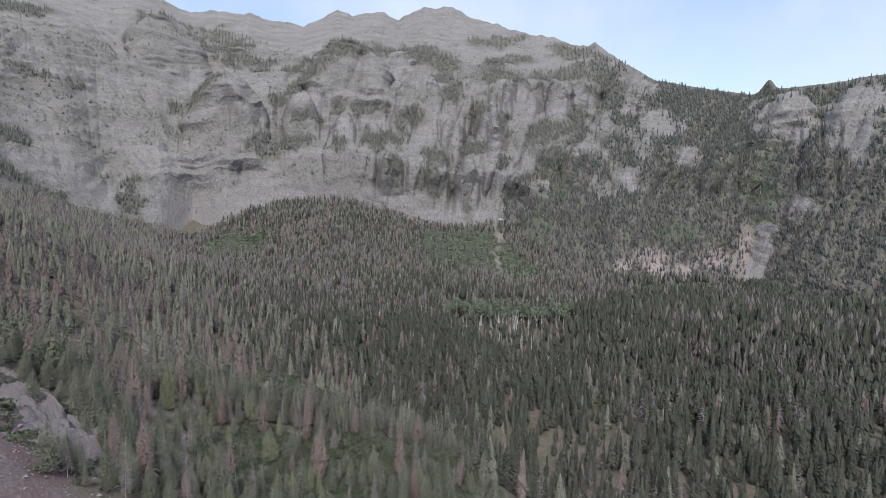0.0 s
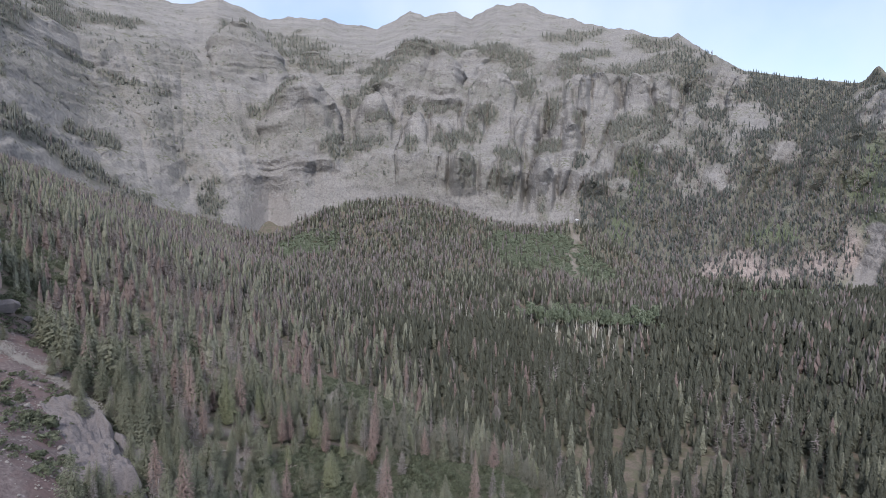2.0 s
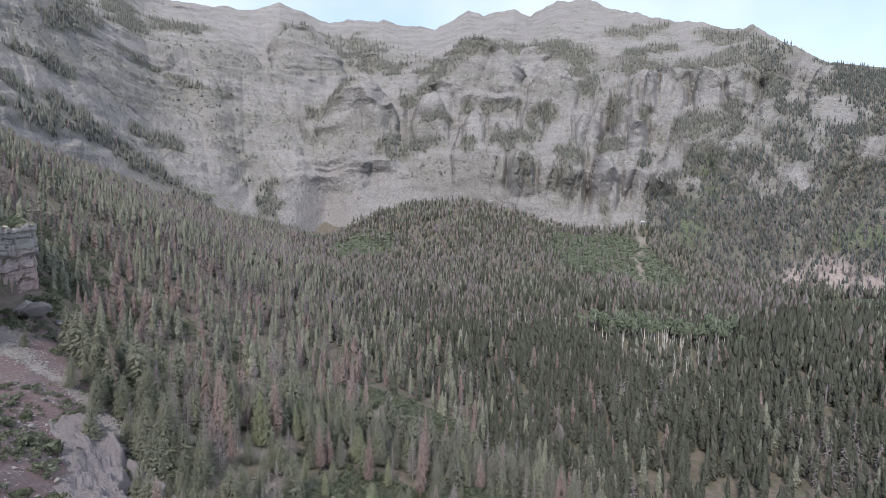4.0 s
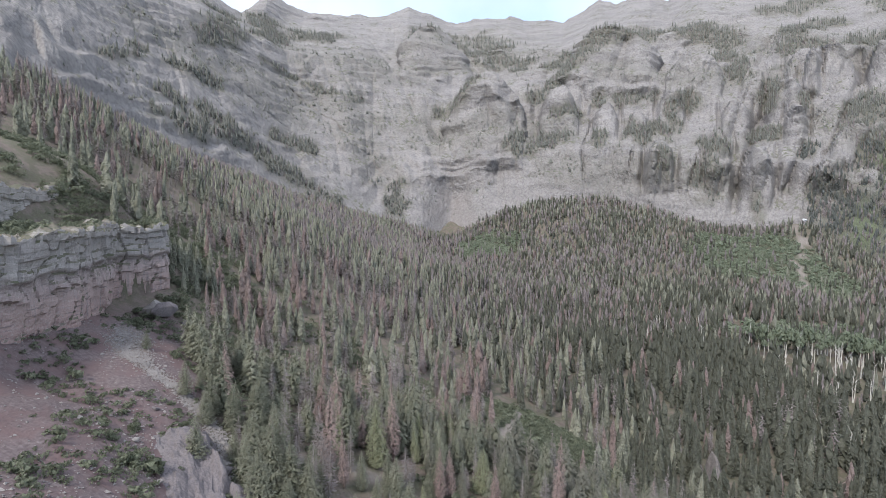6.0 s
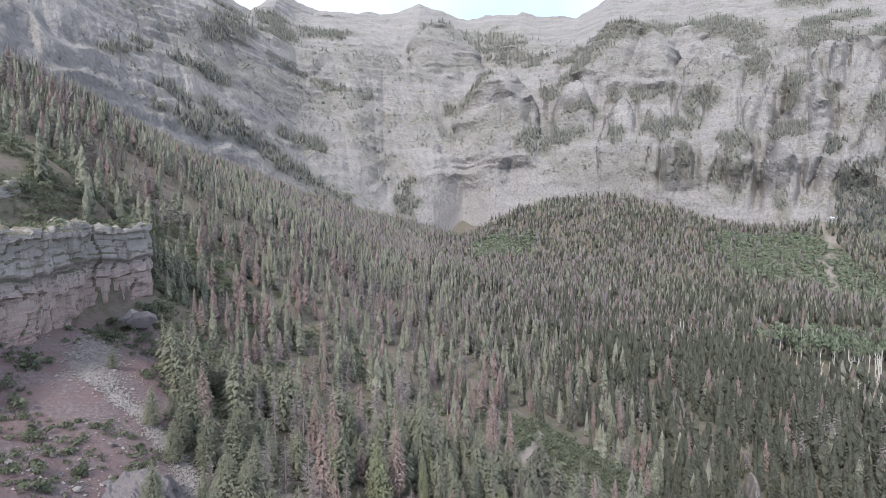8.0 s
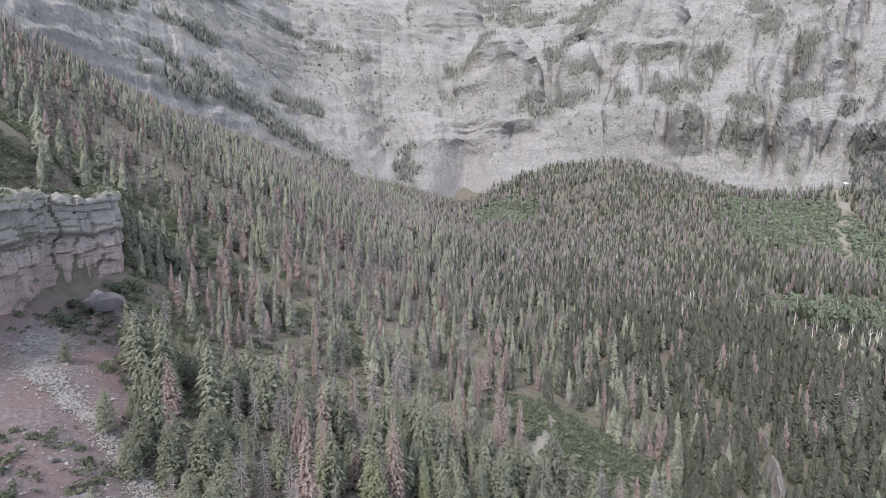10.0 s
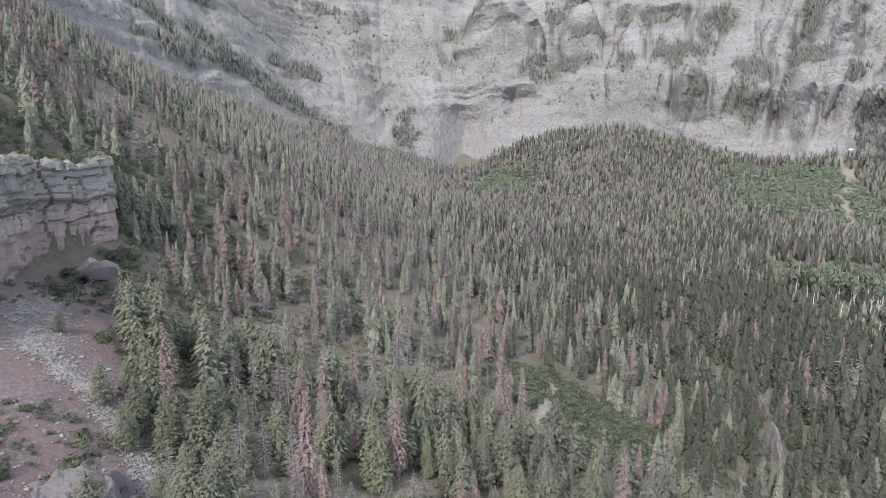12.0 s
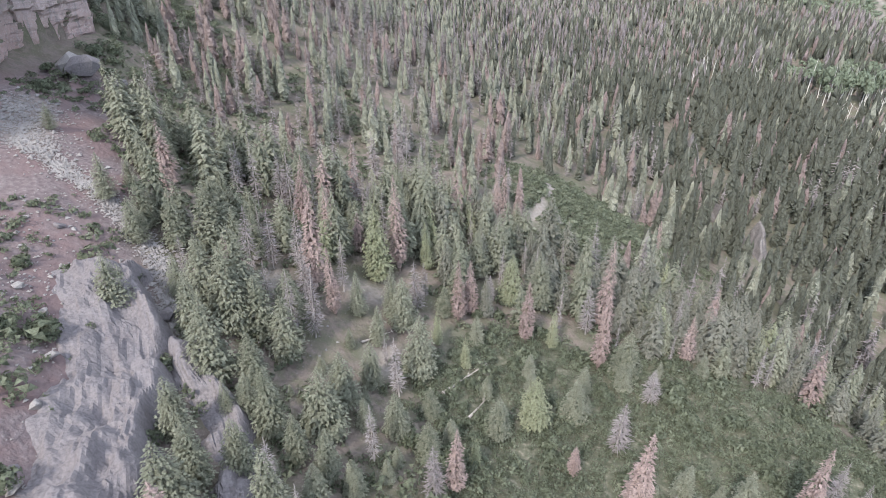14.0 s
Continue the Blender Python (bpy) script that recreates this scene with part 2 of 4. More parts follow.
def ground_material():
    m, n, l, b = nodes_of("forest_ground")
    p = place_of(n)
    big = tex(n, l, p, 0.018, 5)
    mid = tex(n, l, p, 0.12, 5)
    fine = tex(n, l, p, 1.1, 5)
    forest = ramp(n, l, mid, ((0.3, (0.11, 0.09, 0.078)), (0.46, (0.16, 0.132, 0.116)), (0.58, (0.1, 0.1, 0.07)), (0.8, (0.125, 0.126, 0.086))))
    litter = tex(n, l, p, 3.2, 4, rough=0.7)
    patchy = tex(n, l, p, 0.4, 4)
    forest = mix(n, l, band(n, l, patchy, 0.48, 0.62), forest, (0.105, 0.1, 0.072))
    forest = mix(n, l, band(n, l, litter, 0.57, 0.7), forest, (0.21, 0.186, 0.168))
    forest = mix(n, l, band(n, l, fine, 0.55, 0.7), forest, (0.1, 0.085, 0.074))
    red = ramp(n, l, fine, ((0.25, (0.09, 0.07, 0.072)), (0.5, (0.134, 0.108, 0.11)), (0.66, (0.168, 0.14, 0.141)), (0.78, (0.26, 0.236, 0.232))))
    red = mix(n, l, band(n, l, mid, 0.44, 0.6), red, (0.135, 0.097, 0.097))
    grass = ramp(n, l, fine, ((0.3, (0.06, 0.066, 0.045)), (0.55, (0.1, 0.1, 0.072)), (0.75, (0.2, 0.18, 0.145))))
    for attr, col in (("talus", red), ("grass", grass), ("bare", ramp(n, l, fine, ((0.3, (0.15, 0.132, 0.12)), (0.7, (0.25, 0.226, 0.205)))))):
        at = n.new("ShaderNodeAttribute")
        at.attribute_name = attr
        forest = mix(n, l, at.outputs["Fac"], forest, col)
    l.new(forest, b.inputs["Base Color"])
    b.inputs["Roughness"].default_value = 0.95
    b.inputs["Specular IOR Level"].default_value = 0.15
    relief(n, l, b, fine, 0.7, 0.5)
    return m


ground_mat = ground_material()

# ---- the ground ----
# spot heights of the valley: x, y, z
SPOTS = np.array([
    (-170, 260, 25), (-128, 303, 2), (-121, 264, -2), (-112, 190, -8), (-96, 237, -35), (-96, 175, -33), (-75, 234, -47), (-64, 190, -48),
    (-52, 206, -59), (-40, 145, -50), (-36, 178, -64), (-75, 257, -49), (-53, 297, -68), (0, 250, -82), (12, 200, -89),
    (36, 330, -95), (88, 215, -101), (72, 390, -124), (140, 480, -132), (260, 569, -130), (150, 340, -150), (170, 230, -160), (0, 394, -97),
    (-97, 297, -38), (-90, 270, -43), (-85, 302, -50), (-104, 318, -38), (-93, 208, -39), (-92, 150, -38), (112, 620, -118), (-150, 420, -14), (0, 40, -95), (400, 300, -150)], float)
# the line along which the cliffs stand on the forest: bearing, distance, height
FOOT = np.array([(-60, 480, 120), (-32.3, 560, 88), (-27.4, 640, 68), (-23.1, 740, 52), (-19.3, 820, 36), (-12.4, 950, 0), (-6.2, 1030, -30), (-3.2, 1050, -45),
                 (-0.7, 1075, -62), (2.8, 1100, -26), (7.2, 1110, 0), (13, 1110, 4), (18.4, 1090, -22), (22.6, 1070, -42), (27.5, 1060, -30),
                 (33.9, 960, -88), (39.1, 930, -104), (44, 940, -112), (49.9, 975, -112), (54.9, 910, -126), (59.3, 880, -128), (75, 800, -130)], float)


def foot_at(bearing):
    return np.interp(bearing, FOOT[:, 0], FOOT[:, 1]), np.interp(bearing, FOOT[:, 0], FOOT[:, 2])


foot_xyz = np.stack([np.sin(np.radians(FOOT[1:-1, 0])) * FOOT[1:-1, 1], np.cos(np.radians(FOOT[1:-1, 0])) * FOOT[1:-1, 1], FOOT[1:-1, 2]], 1)
apron = foot_xyz[[3, 5, 7, 9, 11, 13, 14]] * (0.85, 0.85, 0) + np.array([(0, 0, z) for z in (12, -48, -88, -74, -74, -98, -112)])
KNOTS = np.concatenate([SPOTS, foot_xyz, apron])


def kernel(x, y):
    return np.sqrt((x[..., None] - KNOTS[:, 0]) ** 2 + (y[..., None] - KNOTS[:, 1]) ** 2 + 12.0**2)


RBF_SIZE = len(KNOTS)
rbf_matrix = np.zeros((RBF_SIZE + 1, RBF_SIZE + 1))
rbf_matrix[:RBF_SIZE, :RBF_SIZE] = kernel(KNOTS[:, 0], KNOTS[:, 1])
rbf_matrix[:RBF_SIZE, RBF_SIZE] = rbf_matrix[RBF_SIZE, :RBF_SIZE] = 1
WEIGHTS = np.linalg.solve(rbf_matrix, np.append(KNOTS[:, 2], 0))


CLIFF_Y = (60, 120, 170, 205, 239, 257, 283, 289, 302, 309)
CLIFF_X = (-101, -101, -99, -97, -98, -103, -114, -109, -104, -106)


def ground_z(x, y):
    x, y = np.asarray(x, float), np.asarray(y, float)
    z = kernel(x, y) @ WEIGHTS[:-1] + WEIGHTS[-1]
    r = np.hypot(x, y)
    z = z + (-130 - z) * smooth(1250, 1700, r)
    z = np.clip(z, -175, 160)
    near = 1 - smooth(500, 1200, r)
    # the step of the cliff band
    ahead = x - np.interp(y, CLIFF_Y, CLIFF_X)
    foot_cap = -36 - 0.42 * np.maximum(ahead, 0)
    here = (y < 309) & (y > 60)
    z = np.where(here & (ahead > -2) & (ahead < 30), np.minimum(z, foot_cap + 30 * smooth(14, 30, ahead)), z)
    z = np.where(here & (ahead < -4) & (ahead > -30), np.maximum(z, -12.5 - 0.12 * ahead), z)
    beyond = y - np.interp(x, (-150, -124, -109, -100), (332, 322, 312, 308))
    z = np.where((x < -100) & (x > -150) & (beyond > -2) & (beyond < 26), np.minimum(z, -36 - (x + 104) * 0.55 + 30 * smooth(10, 26, beyond)), z)
    return z + fbm(x / 45, y / 45, 4) * 5 * (0.35 + near * 0.3) + fbm(x / 7, y / 7, 3) * 1.0 * near


def red_slope(x, y):
    """Where the bare red talus lies: below the cliff band, above the forest bench."""
    edge = np.interp(y, (100, 150, 185, 210, 235, 262, 290), (-26, -26, -34, -47, -60, -74, -95)) + fbm(x / 14, y / 14, 3) * 6
    return smooth(4, -4, x - edge) * smooth(-112, -100, x) * smooth(300, 275, y)


def brush_spur(x, y):
    """Where oak brush covers the open spur."""
    edge = np.interp(x, (-2, 3, 16, 45, 52, 66, 77, 83, 90, 100), (223, 228, 236, 238, 234, 232, 230, 223, 214, 196))
    a = smooth(-3, 5, x + fbm(x / 12, y / 12, 3) * 10) * smooth(3, -3, y - edge + fbm(x / 9, y / 9, 3) * 5)
    c = smooth(1.25, 0.8, np.hypot((x - 48) / 27, (y - 335) / 52) + fbm(x / 12, y / 12, 3) * 0.5)
    return np.maximum(a, c)


def green_patch(x, y):
    """Meadows and alder on the aprons."""
    out = 0
    for cx, cy, sx, sy in ((48, 990, 50, 45), (370, 880, 60, 90), (430, 830, 40, 110), (310, 640, 70, 22), (640, 640, 100, 25)):
        out = np.maximum(out, smooth(1.25, 0.75, np.hypot((x - cx) / sx, (y - cy) / sy) + fbm(x / 30, y / 30, 3) * 0.5))
    return out


ROAD = ((24, 294), (30, 306), (36, 326), (38, 348), (35, 374), (28, 384))
SCREE = ((-90, 252), (-86, 244), (-82, 237), (-74, 232), (-61, 227), (-48, 217), (-41, 206), (-38, 196))


def along(x, y, line):
    """Distance from a line of points."""
    out = np.full(np.shape(x), 1e9)
    for (ax, ay), (bx, by) in zip(line[:-1], line[1:]):
        t = np.clip(((x - ax) * (bx - ax) + (y - ay) * (by - ay)) / ((bx - ax) ** 2 + (by - ay) ** 2), 0, 1)
        out = np.minimum(out, np.hypot(x - ax - t * (bx - ax), y - ay - t * (by - ay)))
    return out


def bare_earth(x, y):
    """The dirt track, trodden clearings, the strip of scree and the gravel of the far stream."""
    wob = fbm(x / 9, y / 9, 3)
    out = smooth(2.3, 1.0, along(x, y, ROAD) + wob * 1.5)
    out = np.maximum(out, 0.55 * smooth(2.6, 0.4, along(x, y, SCREE) + wob * 6 - 2.2 * smooth(-66, -86, x)))
    out = np.maximum(out, smooth(6, 3, along(x, y, ((402, 770), (424, 808), (436, 850), (462, 880), (480, 935))) + wob * 12))
    for cx, cy, rad in ((-7, 216, 5), (-15, 232, 4), (-55, 306, 10), (-49, 231, 5), (5, 258, 5), (-30, 225, 3), (60, 300, 5)):
        out = np.maximum(out, 0.8 * smooth(1.2, 0.5, np.hypot(x - cx, y - cy) / rad + wob))
    return out


radii = np.concatenate([np.linspace(5, 90, 8, endpoint=False), np.arange(90, 420, 2.1), np.geomspace(420, 1300, 100), np.geomspace(1330, 4800, 14)])
turns = np.radians(np.concatenate([np.arange(-180, -58, 6.0), np.arange(-54, 68, 0.4), np.arange(72, 181, 6.0)]))
turns[-1] = math.pi
gr, gt = np.meshgrid(radii, turns, indexing="ij")
gx, gy = np.sin(gt) * gr, 60 + np.cos(gt) * gr
gz = ground_z(gx.ravel(), gy.ravel()).reshape(gx.shape)
ground = mesh_object("ground", np.stack([gx, gy, gz], -1).reshape(-1, 3), grid_faces(*gx.shape)[:, ::-1], ground_mat, shade_smooth=True)
tagged(ground, "forest floor of brown needles, grass and red talus", "ground", kind="structure")
for attr, values in (("talus", red_slope(gx, gy)), ("grass", np.maximum(brush_spur(gx, gy), green_patch(gx, gy))), ("bare", bare_earth(gx, gy))):
    ground.data.attributes.new(attr, "FLOAT", "POINT").data.foreach_set("value", values.ravel().astype(np.float32))

# ---- the mountain wall ----
# skyline: bearing, distance, height
RIM = np.array([(-60, 1300, 520), (-38, 1400, 560), (-26, 1750, 590), (-19.3, 1900, 571), (-17.2, 2300, 695), (-13.3, 2300, 683), (-7.3, 2300, 684), (-4.9, 2300, 711),
                (-1.1, 2300, 666), (2.4, 2300, 674), (4.2, 2300, 681), (6, 2300, 659), (9, 2300, 650), (12.1, 2250, 703), (13.6, 2250, 684), (16.3, 2200, 700),
                (17.8, 2200, 666), (20.2, 2200, 714), (22.8, 2200, 702), (25.4, 2100, 641), (30.4, 2000, 557), (35.6, 1800, 465), (39.7, 1700, 371), (41.5, 1700, 339),
                (47, 1700, 292), (49.4, 1550, 268), (52.9, 1500, 257), (58.3, 1500, 263), (75, 1400, 260)], float)
PILLARED = np.array([(0, 0), (0.035, 0.135), (0.165, 0.25), (0.26, 0.37), (0.44, 0.52), (0.5, 0.6), (0.6, 0.66), (1, 1)])
SLOPING = np.array([(0, 0), (0.12, 0.14), (0.28, 0.34), (0.36, 0.47), (0.55, 0.62), (0.8, 0.84), (1, 1)])


# gullies cut into the wall: bearing, height from top to bottom, then half-width and depth in metres
GULLIES = (((11.9, 173), (10.8, 93), (10.9, 31), 4, 20), ((15.1, 98), (14.7, 62), (14.4, 31), 4, 18), ((6.0, 275), (6.2, 228), (6.4, 197), 5, 16), ((25.7, 217), (24.2, 114), (22.7, -6), 6, 24),
           ((31.8, 266), (30.4, 158), (29.4, 91), 9, 46), ((29.4, 95), (27.7, 14), (27.5, -28), 6, 16), ((36.8, 223), (34.2, 113), (32.6, 32), 8, 44), ((20.4, 91), (19.7, 41), (19.2, 0), 5, 18))
SMALL_GULLIES = (((29.0, 287), (28.7, 251), (28.3, 221), 5, 24), ((27.0, 39), (26.4, 16), (25.9, -10), 4, 14), ((22.7, 66), (22.6, 40), (22.6, 15), 4, 12), ((0.5, 574), (4.2, 244), (5.3, 123), 22, 40),
                 ((-23.9, 244), (-18, 170), (-12.6, 94), 10, 12), ((-17, 257), (-11, 150), (-5.8, 28), 9, 12), ((-9.2, 500), (-5, 250), (-2.0, 60), 10, 14), ((17.4, 150), (17.0, 90), (16.8, 20), 4, 12))
# buttresses: bearing, height of the top and of the base, half-width in metres
BUTTRESSES = ((32.8, 303, 174, 26), (34.8, 306, 223, 18), (29.4, 299, 212, 38), (27.5, 298, 208, 25), (26.5, 224, 130, 30), (27.2, 163, 116, 18), (23.0, 187, 133, 25), (19.7, 314, 203, 51), (24.2, 274, 215, 17),
              (35.8, 215, 157, 15), (37.2, 198, 144, 21), (13.2, 396, 237, 97), (2.3, 263, 83, 85), (8.7, 241, 136, 39), (12.7, 198, 123, 24), (15.4, 174, 128, 18), (39.0, 359, 219, 47), (30.8, 124, 56, 37),
              (34.3, 117, 54, 24), (24.4, 96, 12, 28), (29.2, 66, 11, 20), (-2.5, 472, 305, 72))
FAR_BUTTRESSES = ((51.8, 236, 110, 60), (56.8, 240, 90, 55), (54.2, 150, 40, 26), (47.0, 120, 20, 30), (41.5, 300, 170, 34), (18.0, 215, 150, 24), (17.2, 108, 40, 26), (21.6, 120, 40, 22))


def terraced(q):
    """Steps of one: a steep face, then a ledge."""
    f = q - np.floor(q)
    return np.floor(q) + smooth(0.58, 1.0, f)


def mountain(bearing, s):
    """The wall's surface over the bearing (degrees) and s from foot (0) to skyline (1)."""
    fd, fz = foot_at(bearing)
    rd = np.mean([np.interp(bearing + k, RIM[:, 0], RIM[:, 1]) for k in range(-3, 4)], 0)
    rz = np.interp(bearing, RIM[:, 0], RIM[:, 2])
    run = np.radians(bearing) * 1300
    cliffy = smooth(-9, 0, bearing) * smooth(43, 33, bearing)
    t = np.clip(s, 0, 1)
    inner = smooth(0, 0.06, t) * smooth(1.0, 0.9, t)
    tw = np.clip(t + inner * fbm(run / 130, t * 2 + 1, 3) * 0.06, 0, 1)
    h = np.interp(tw, np.linspace(0, 1, 8), PILLARED[:, 1]) * cliffy + np.interp(tw, np.linspace(0, 1, 7), SLOPING[:, 1]) * (1 - cliffy)
    # the peaks of the skyline fade into an even slope below
    even = np.mean([np.interp(bearing + k, RIM[:, 0], RIM[:, 2]) for k in range(-6, 7)], 0)
    z = fz + (even - fz) * h + (rz - even) * smooth(0.55, 1.0, t) * h
    # beds: the wall climbs in steep faces with ledges between, thick beds and thin ones
    step = h
    for tall, share, key in ((52, 0.26, 0), (19, 0.26, 5)):
        q = z / tall + fbm(run / 120, z / 160 + key, 3) * 1.5 + run / 900 * smooth(5, -12, bearing) + key * 0.37
        strength = share * smooth(0.0, 0.06, t) * smooth(1.0, 0.9, t) * smooth(0.42, 0.68, lattice_noise(run / 70 + key, z / 60))
        step = step + strength * (terraced(q) - q) * tall / (rz - fz)
    w = np.interp(step, PILLARED[:, 1], PILLARED[:, 0]) * cliffy + np.interp(step, SLOPING[:, 1], SLOPING[:, 0]) * (1 - cliffy)
    d = fd + (rd - fd) * w
    under, over = np.minimum(s, 0), np.maximum(s - 1, 0)
    d, z = d + under * 500 + over * 3000, z + under * 500 - over * 1500
    z0 = z.copy()
    mid = smooth(0.0, 0.1, t) * smooth(1.0, 0.82, t)
    rough = 0.45 + 0.55 * smooth(9, 17, bearing)
    d = d - fbm(run / 260, z0 / 340, 2) * 60 * mid
    # ribs between narrow clefts that lean with the beds
    shear = np.interp(bearing, (-40, -5, 5, 24, 42), (-190, -60, 20, 150, 170))
    lean = run - shear * t + fbm(run / 200, t * 2, 2) * 22
    for k, wide in enumerate((110, 52, 26, 13, 6.5)):
        n = lattice_noise(lean / wide + 3.1 * k, z0 / (wide * 4.5) + 7.7 * k)
        d = d - wide * (0.5 if k < 3 else 0.36) * (np.abs(2 * n - 1) ** 0.7 - 0.5) * rough * (0.2 + 0.8 * mid)
    for p, q, r, width, depth in GULLIES + SMALL_GULLIES:
        at = np.radians(np.interp(z0, (r[1], q[1], p[1]), (r[0], q[0], p[0]))) * 1300 + fbm(z0 / 22, z0 * 0 + p[0], 3) * 8
        d = d + 0.5 * depth * np.exp(-np.abs((run - at) / (0.62 * width)) ** 1.5) * smooth(r[1] - 30, r[1] + 50, z0) * smooth(p[1] + 20, p[1] - 20, z0)
    # towers with rounded tops, each a steep rib that parts from the slope behind it
    for centre, top, base, width in BUTTRESSES + FAR_BUTTRESSES:
        off = np.abs(run - np.radians(centre) * 1300 + fbm(z0 / 40, z0 * 0 + centre, 2) * 0.25 * width) / width
        tip = top - (top - base) * 0.55 * off**2.2 + fbm(run / 9, z0 / 30, 3) * 7
        body = np.sqrt(np.clip(1.02 - off**3, 0, 1))
        d = d - smooth(tip + 2, tip - 7, z0) * np.clip((z0 - base + 25) / (top - base + 25), 0, 1) * body * min(1.0 * (top - base), 2.4 * width)
        d = d + min(0.45 * width, 11) * np.exp(-(((off - 1.18) / 0.17) ** 2)) * smooth(top + 10, top - 10, z0) * smooth(base - 30, base + 10, z0)
    # the funnel of pale scree
    d = d + 45 * bump(bearing, -0.8, 1.8) * smooth(0.26, 0.03, t) * smooth(-0.1, 0.05, s)
    # the spire on the ridge and the crag
    z = z + 8 * smooth(49, 52, bearing) * smooth(0.9, 1, s) + 26 * bump(bearing, 50.4, 0.5) * smooth(0.95, 1.0, s) + 14 * bump(bearing, 36.2, 1.0) * smooth(0.9, 1, s)
    # rough stone
    d = d - fbm(lean / 22, z0 / 34, 4) * 7 * (0.4 + 0.6 * rough) * smooth(-0.02, 0.03, s) - fbm(run / 6, z0 / 4, 2) * 1.6 * mid
    z = z + fbm(run / 30, d / 30, 4) * 4 * smooth(0, 0.1, t)
    z = z + (ridged(run / 40, run / 90, 3) - 0.3) * 9 * smooth(0.93, 1.0, s) * smooth(1.03, 1.0, s) * (1 - smooth(38, 42, bearing))
    a = np.radians(bearing)
    return np.sin(a) * d, np.cos(a) * d, z


m_bear = np.linspace(-44, 64, 900)
m_s = np.concatenate([np.linspace(-0.08, 0, 4, endpoint=False), np.linspace(0, 1, 270), (1.01, 1.03, 1.06, 1.1)])
mb, ms = np.meshgrid(m_bear, m_s, indexing="ij")
mx, my, mz = mountain(mb, ms)
mountain_ob = mesh_object("mountain", np.stack([mx, my, mz], -1).reshape(-1, 3), grid_faces(*mb.shape)[:, ::-1], mountain_rock)
tagged(mountain_ob, "grey volcanic rock wall with ledges, gullies and buttresses", "mountain", kind="structure")


def patches(bearing, z, spots, soft=0.5):
    """How far a place of the wall lies inside one of the spots: bearing, height, half-width and half-height in metres."""
    out, run = 0.0, np.radians(bearing) * 1300
    edge = fbm(run / 30, z / 22, 5) * 1.3
    for c, h, a, b in spots:
        out = np.maximum(out, smooth(1 + soft, 1 - soft, np.hypot((run - math.radians(c) * 1300) / a, (z - h) / b) + edge))
    return out


def belts(bearing, z, rows, soft=0.5):
    """How far a place of the wall lies inside one of the belts: bearing and height of both ends, half-width in metres."""
    out, run = 0.0, np.radians(bearing) * 1300
    edge = fbm(run / 24, z / 18, 4) * 1.3
    for b0, z0, b1, z1, half in rows:
        ax, bx = math.radians(b0) * 1300, math.radians(b1) * 1300 + 0.01
        u = np.clip(((run - ax) * (bx - ax) + (z - z0) * (z1 - z0)) / ((bx - ax) ** 2 + (z1 - z0) ** 2), 0, 1)
        out = np.maximum(out, smooth(1 + soft, 1 - soft, np.hypot(run - ax - u * (bx - ax), z - z0 - u * (z1 - z0)) / half + edge))
    return out


# pale bare rock among the woods, and the earth slide
CRAGS = ((51.8, 170, 55, 60), (56.8, 160, 55, 75), (39.9, 292, 45, 45), (37.9, 95, 40, 35), (44.1, 95, 26, 26), (53.4, 7, 22, 14), (36.5, 250, 60, 90), (41.5, 180, 50, 40))
PINK_CRAGS = ((39.5, -92, 22, 12), (41.8, -88, 45, 16), (44.2, -98, 34, 11), (46.6, -82, 26, 16), (49.2, -63, 17, 32))
SLIDE = ((51.05, -32, 15, 9), (50.85, -50, 9, 20), (50.6, -74, 9, 20), (50.2, -96, 11, 16), (49.9, -110, 15, 9))
GREENS = ((50.4, 50, 26, 70), (51.3, -119, 70, 14), (31.5, -30, 26, 40), (44, -40, 40, 14), (33, 60, 16, 50))


def wooded(bearing, s, z):
    """How much soil and wood covers the wall: all over the slopes beyond the last buttress, and low down beside it."""
    run = np.radians(bearing) * 1300
    right = smooth(40, 43.5, bearing + 5 * (s - 0.5) + fbm(run / 120, z / 120, 3) * 6)
    low = smooth(27.9, 29.5, bearing + fbm(run / 50, z / 50, 2) * 2) * smooth(70, 30, z + fbm(run / 60, z / 90, 3) * 130)
    bare = np.maximum(np.maximum(patches(bearing, z, CRAGS), 0.65 * patches(bearing, z, PINK_CRAGS)), patches(bearing, z, SLIDE, 0.2))
    return np.maximum(right, low) * (1 - bare)


# woods on the ledges of the wall: bearing and height of both ends of each belt of trees, half-width
WEST_GROVES = ((-21.2, 265, -19.7, 324, 27), (-17.4, 444, -16.7, 371, 33), (-14.3, 438, -12.3, 436, 31), (-23.9, 184, -20.2, 172, 9), (-21.8, 383, -19.1, 392, 11), (-17.1, 271, -14.5, 253, 8), (-13.6, 237, -9.1, 212, 10),
               (-27.7, 153, -25.7, 170, 7), (-26.2, 188, -25.4, 188, 6), (-24.2, 98, -17.7, 79, 12), (-17.7, 79, -10.6, -3, 12), (-24.1, 132, -22.4, 111, 9), (-21.1, 119, -19.4, 98, 12), (-16.1, 106, -12.8, 87, 10))
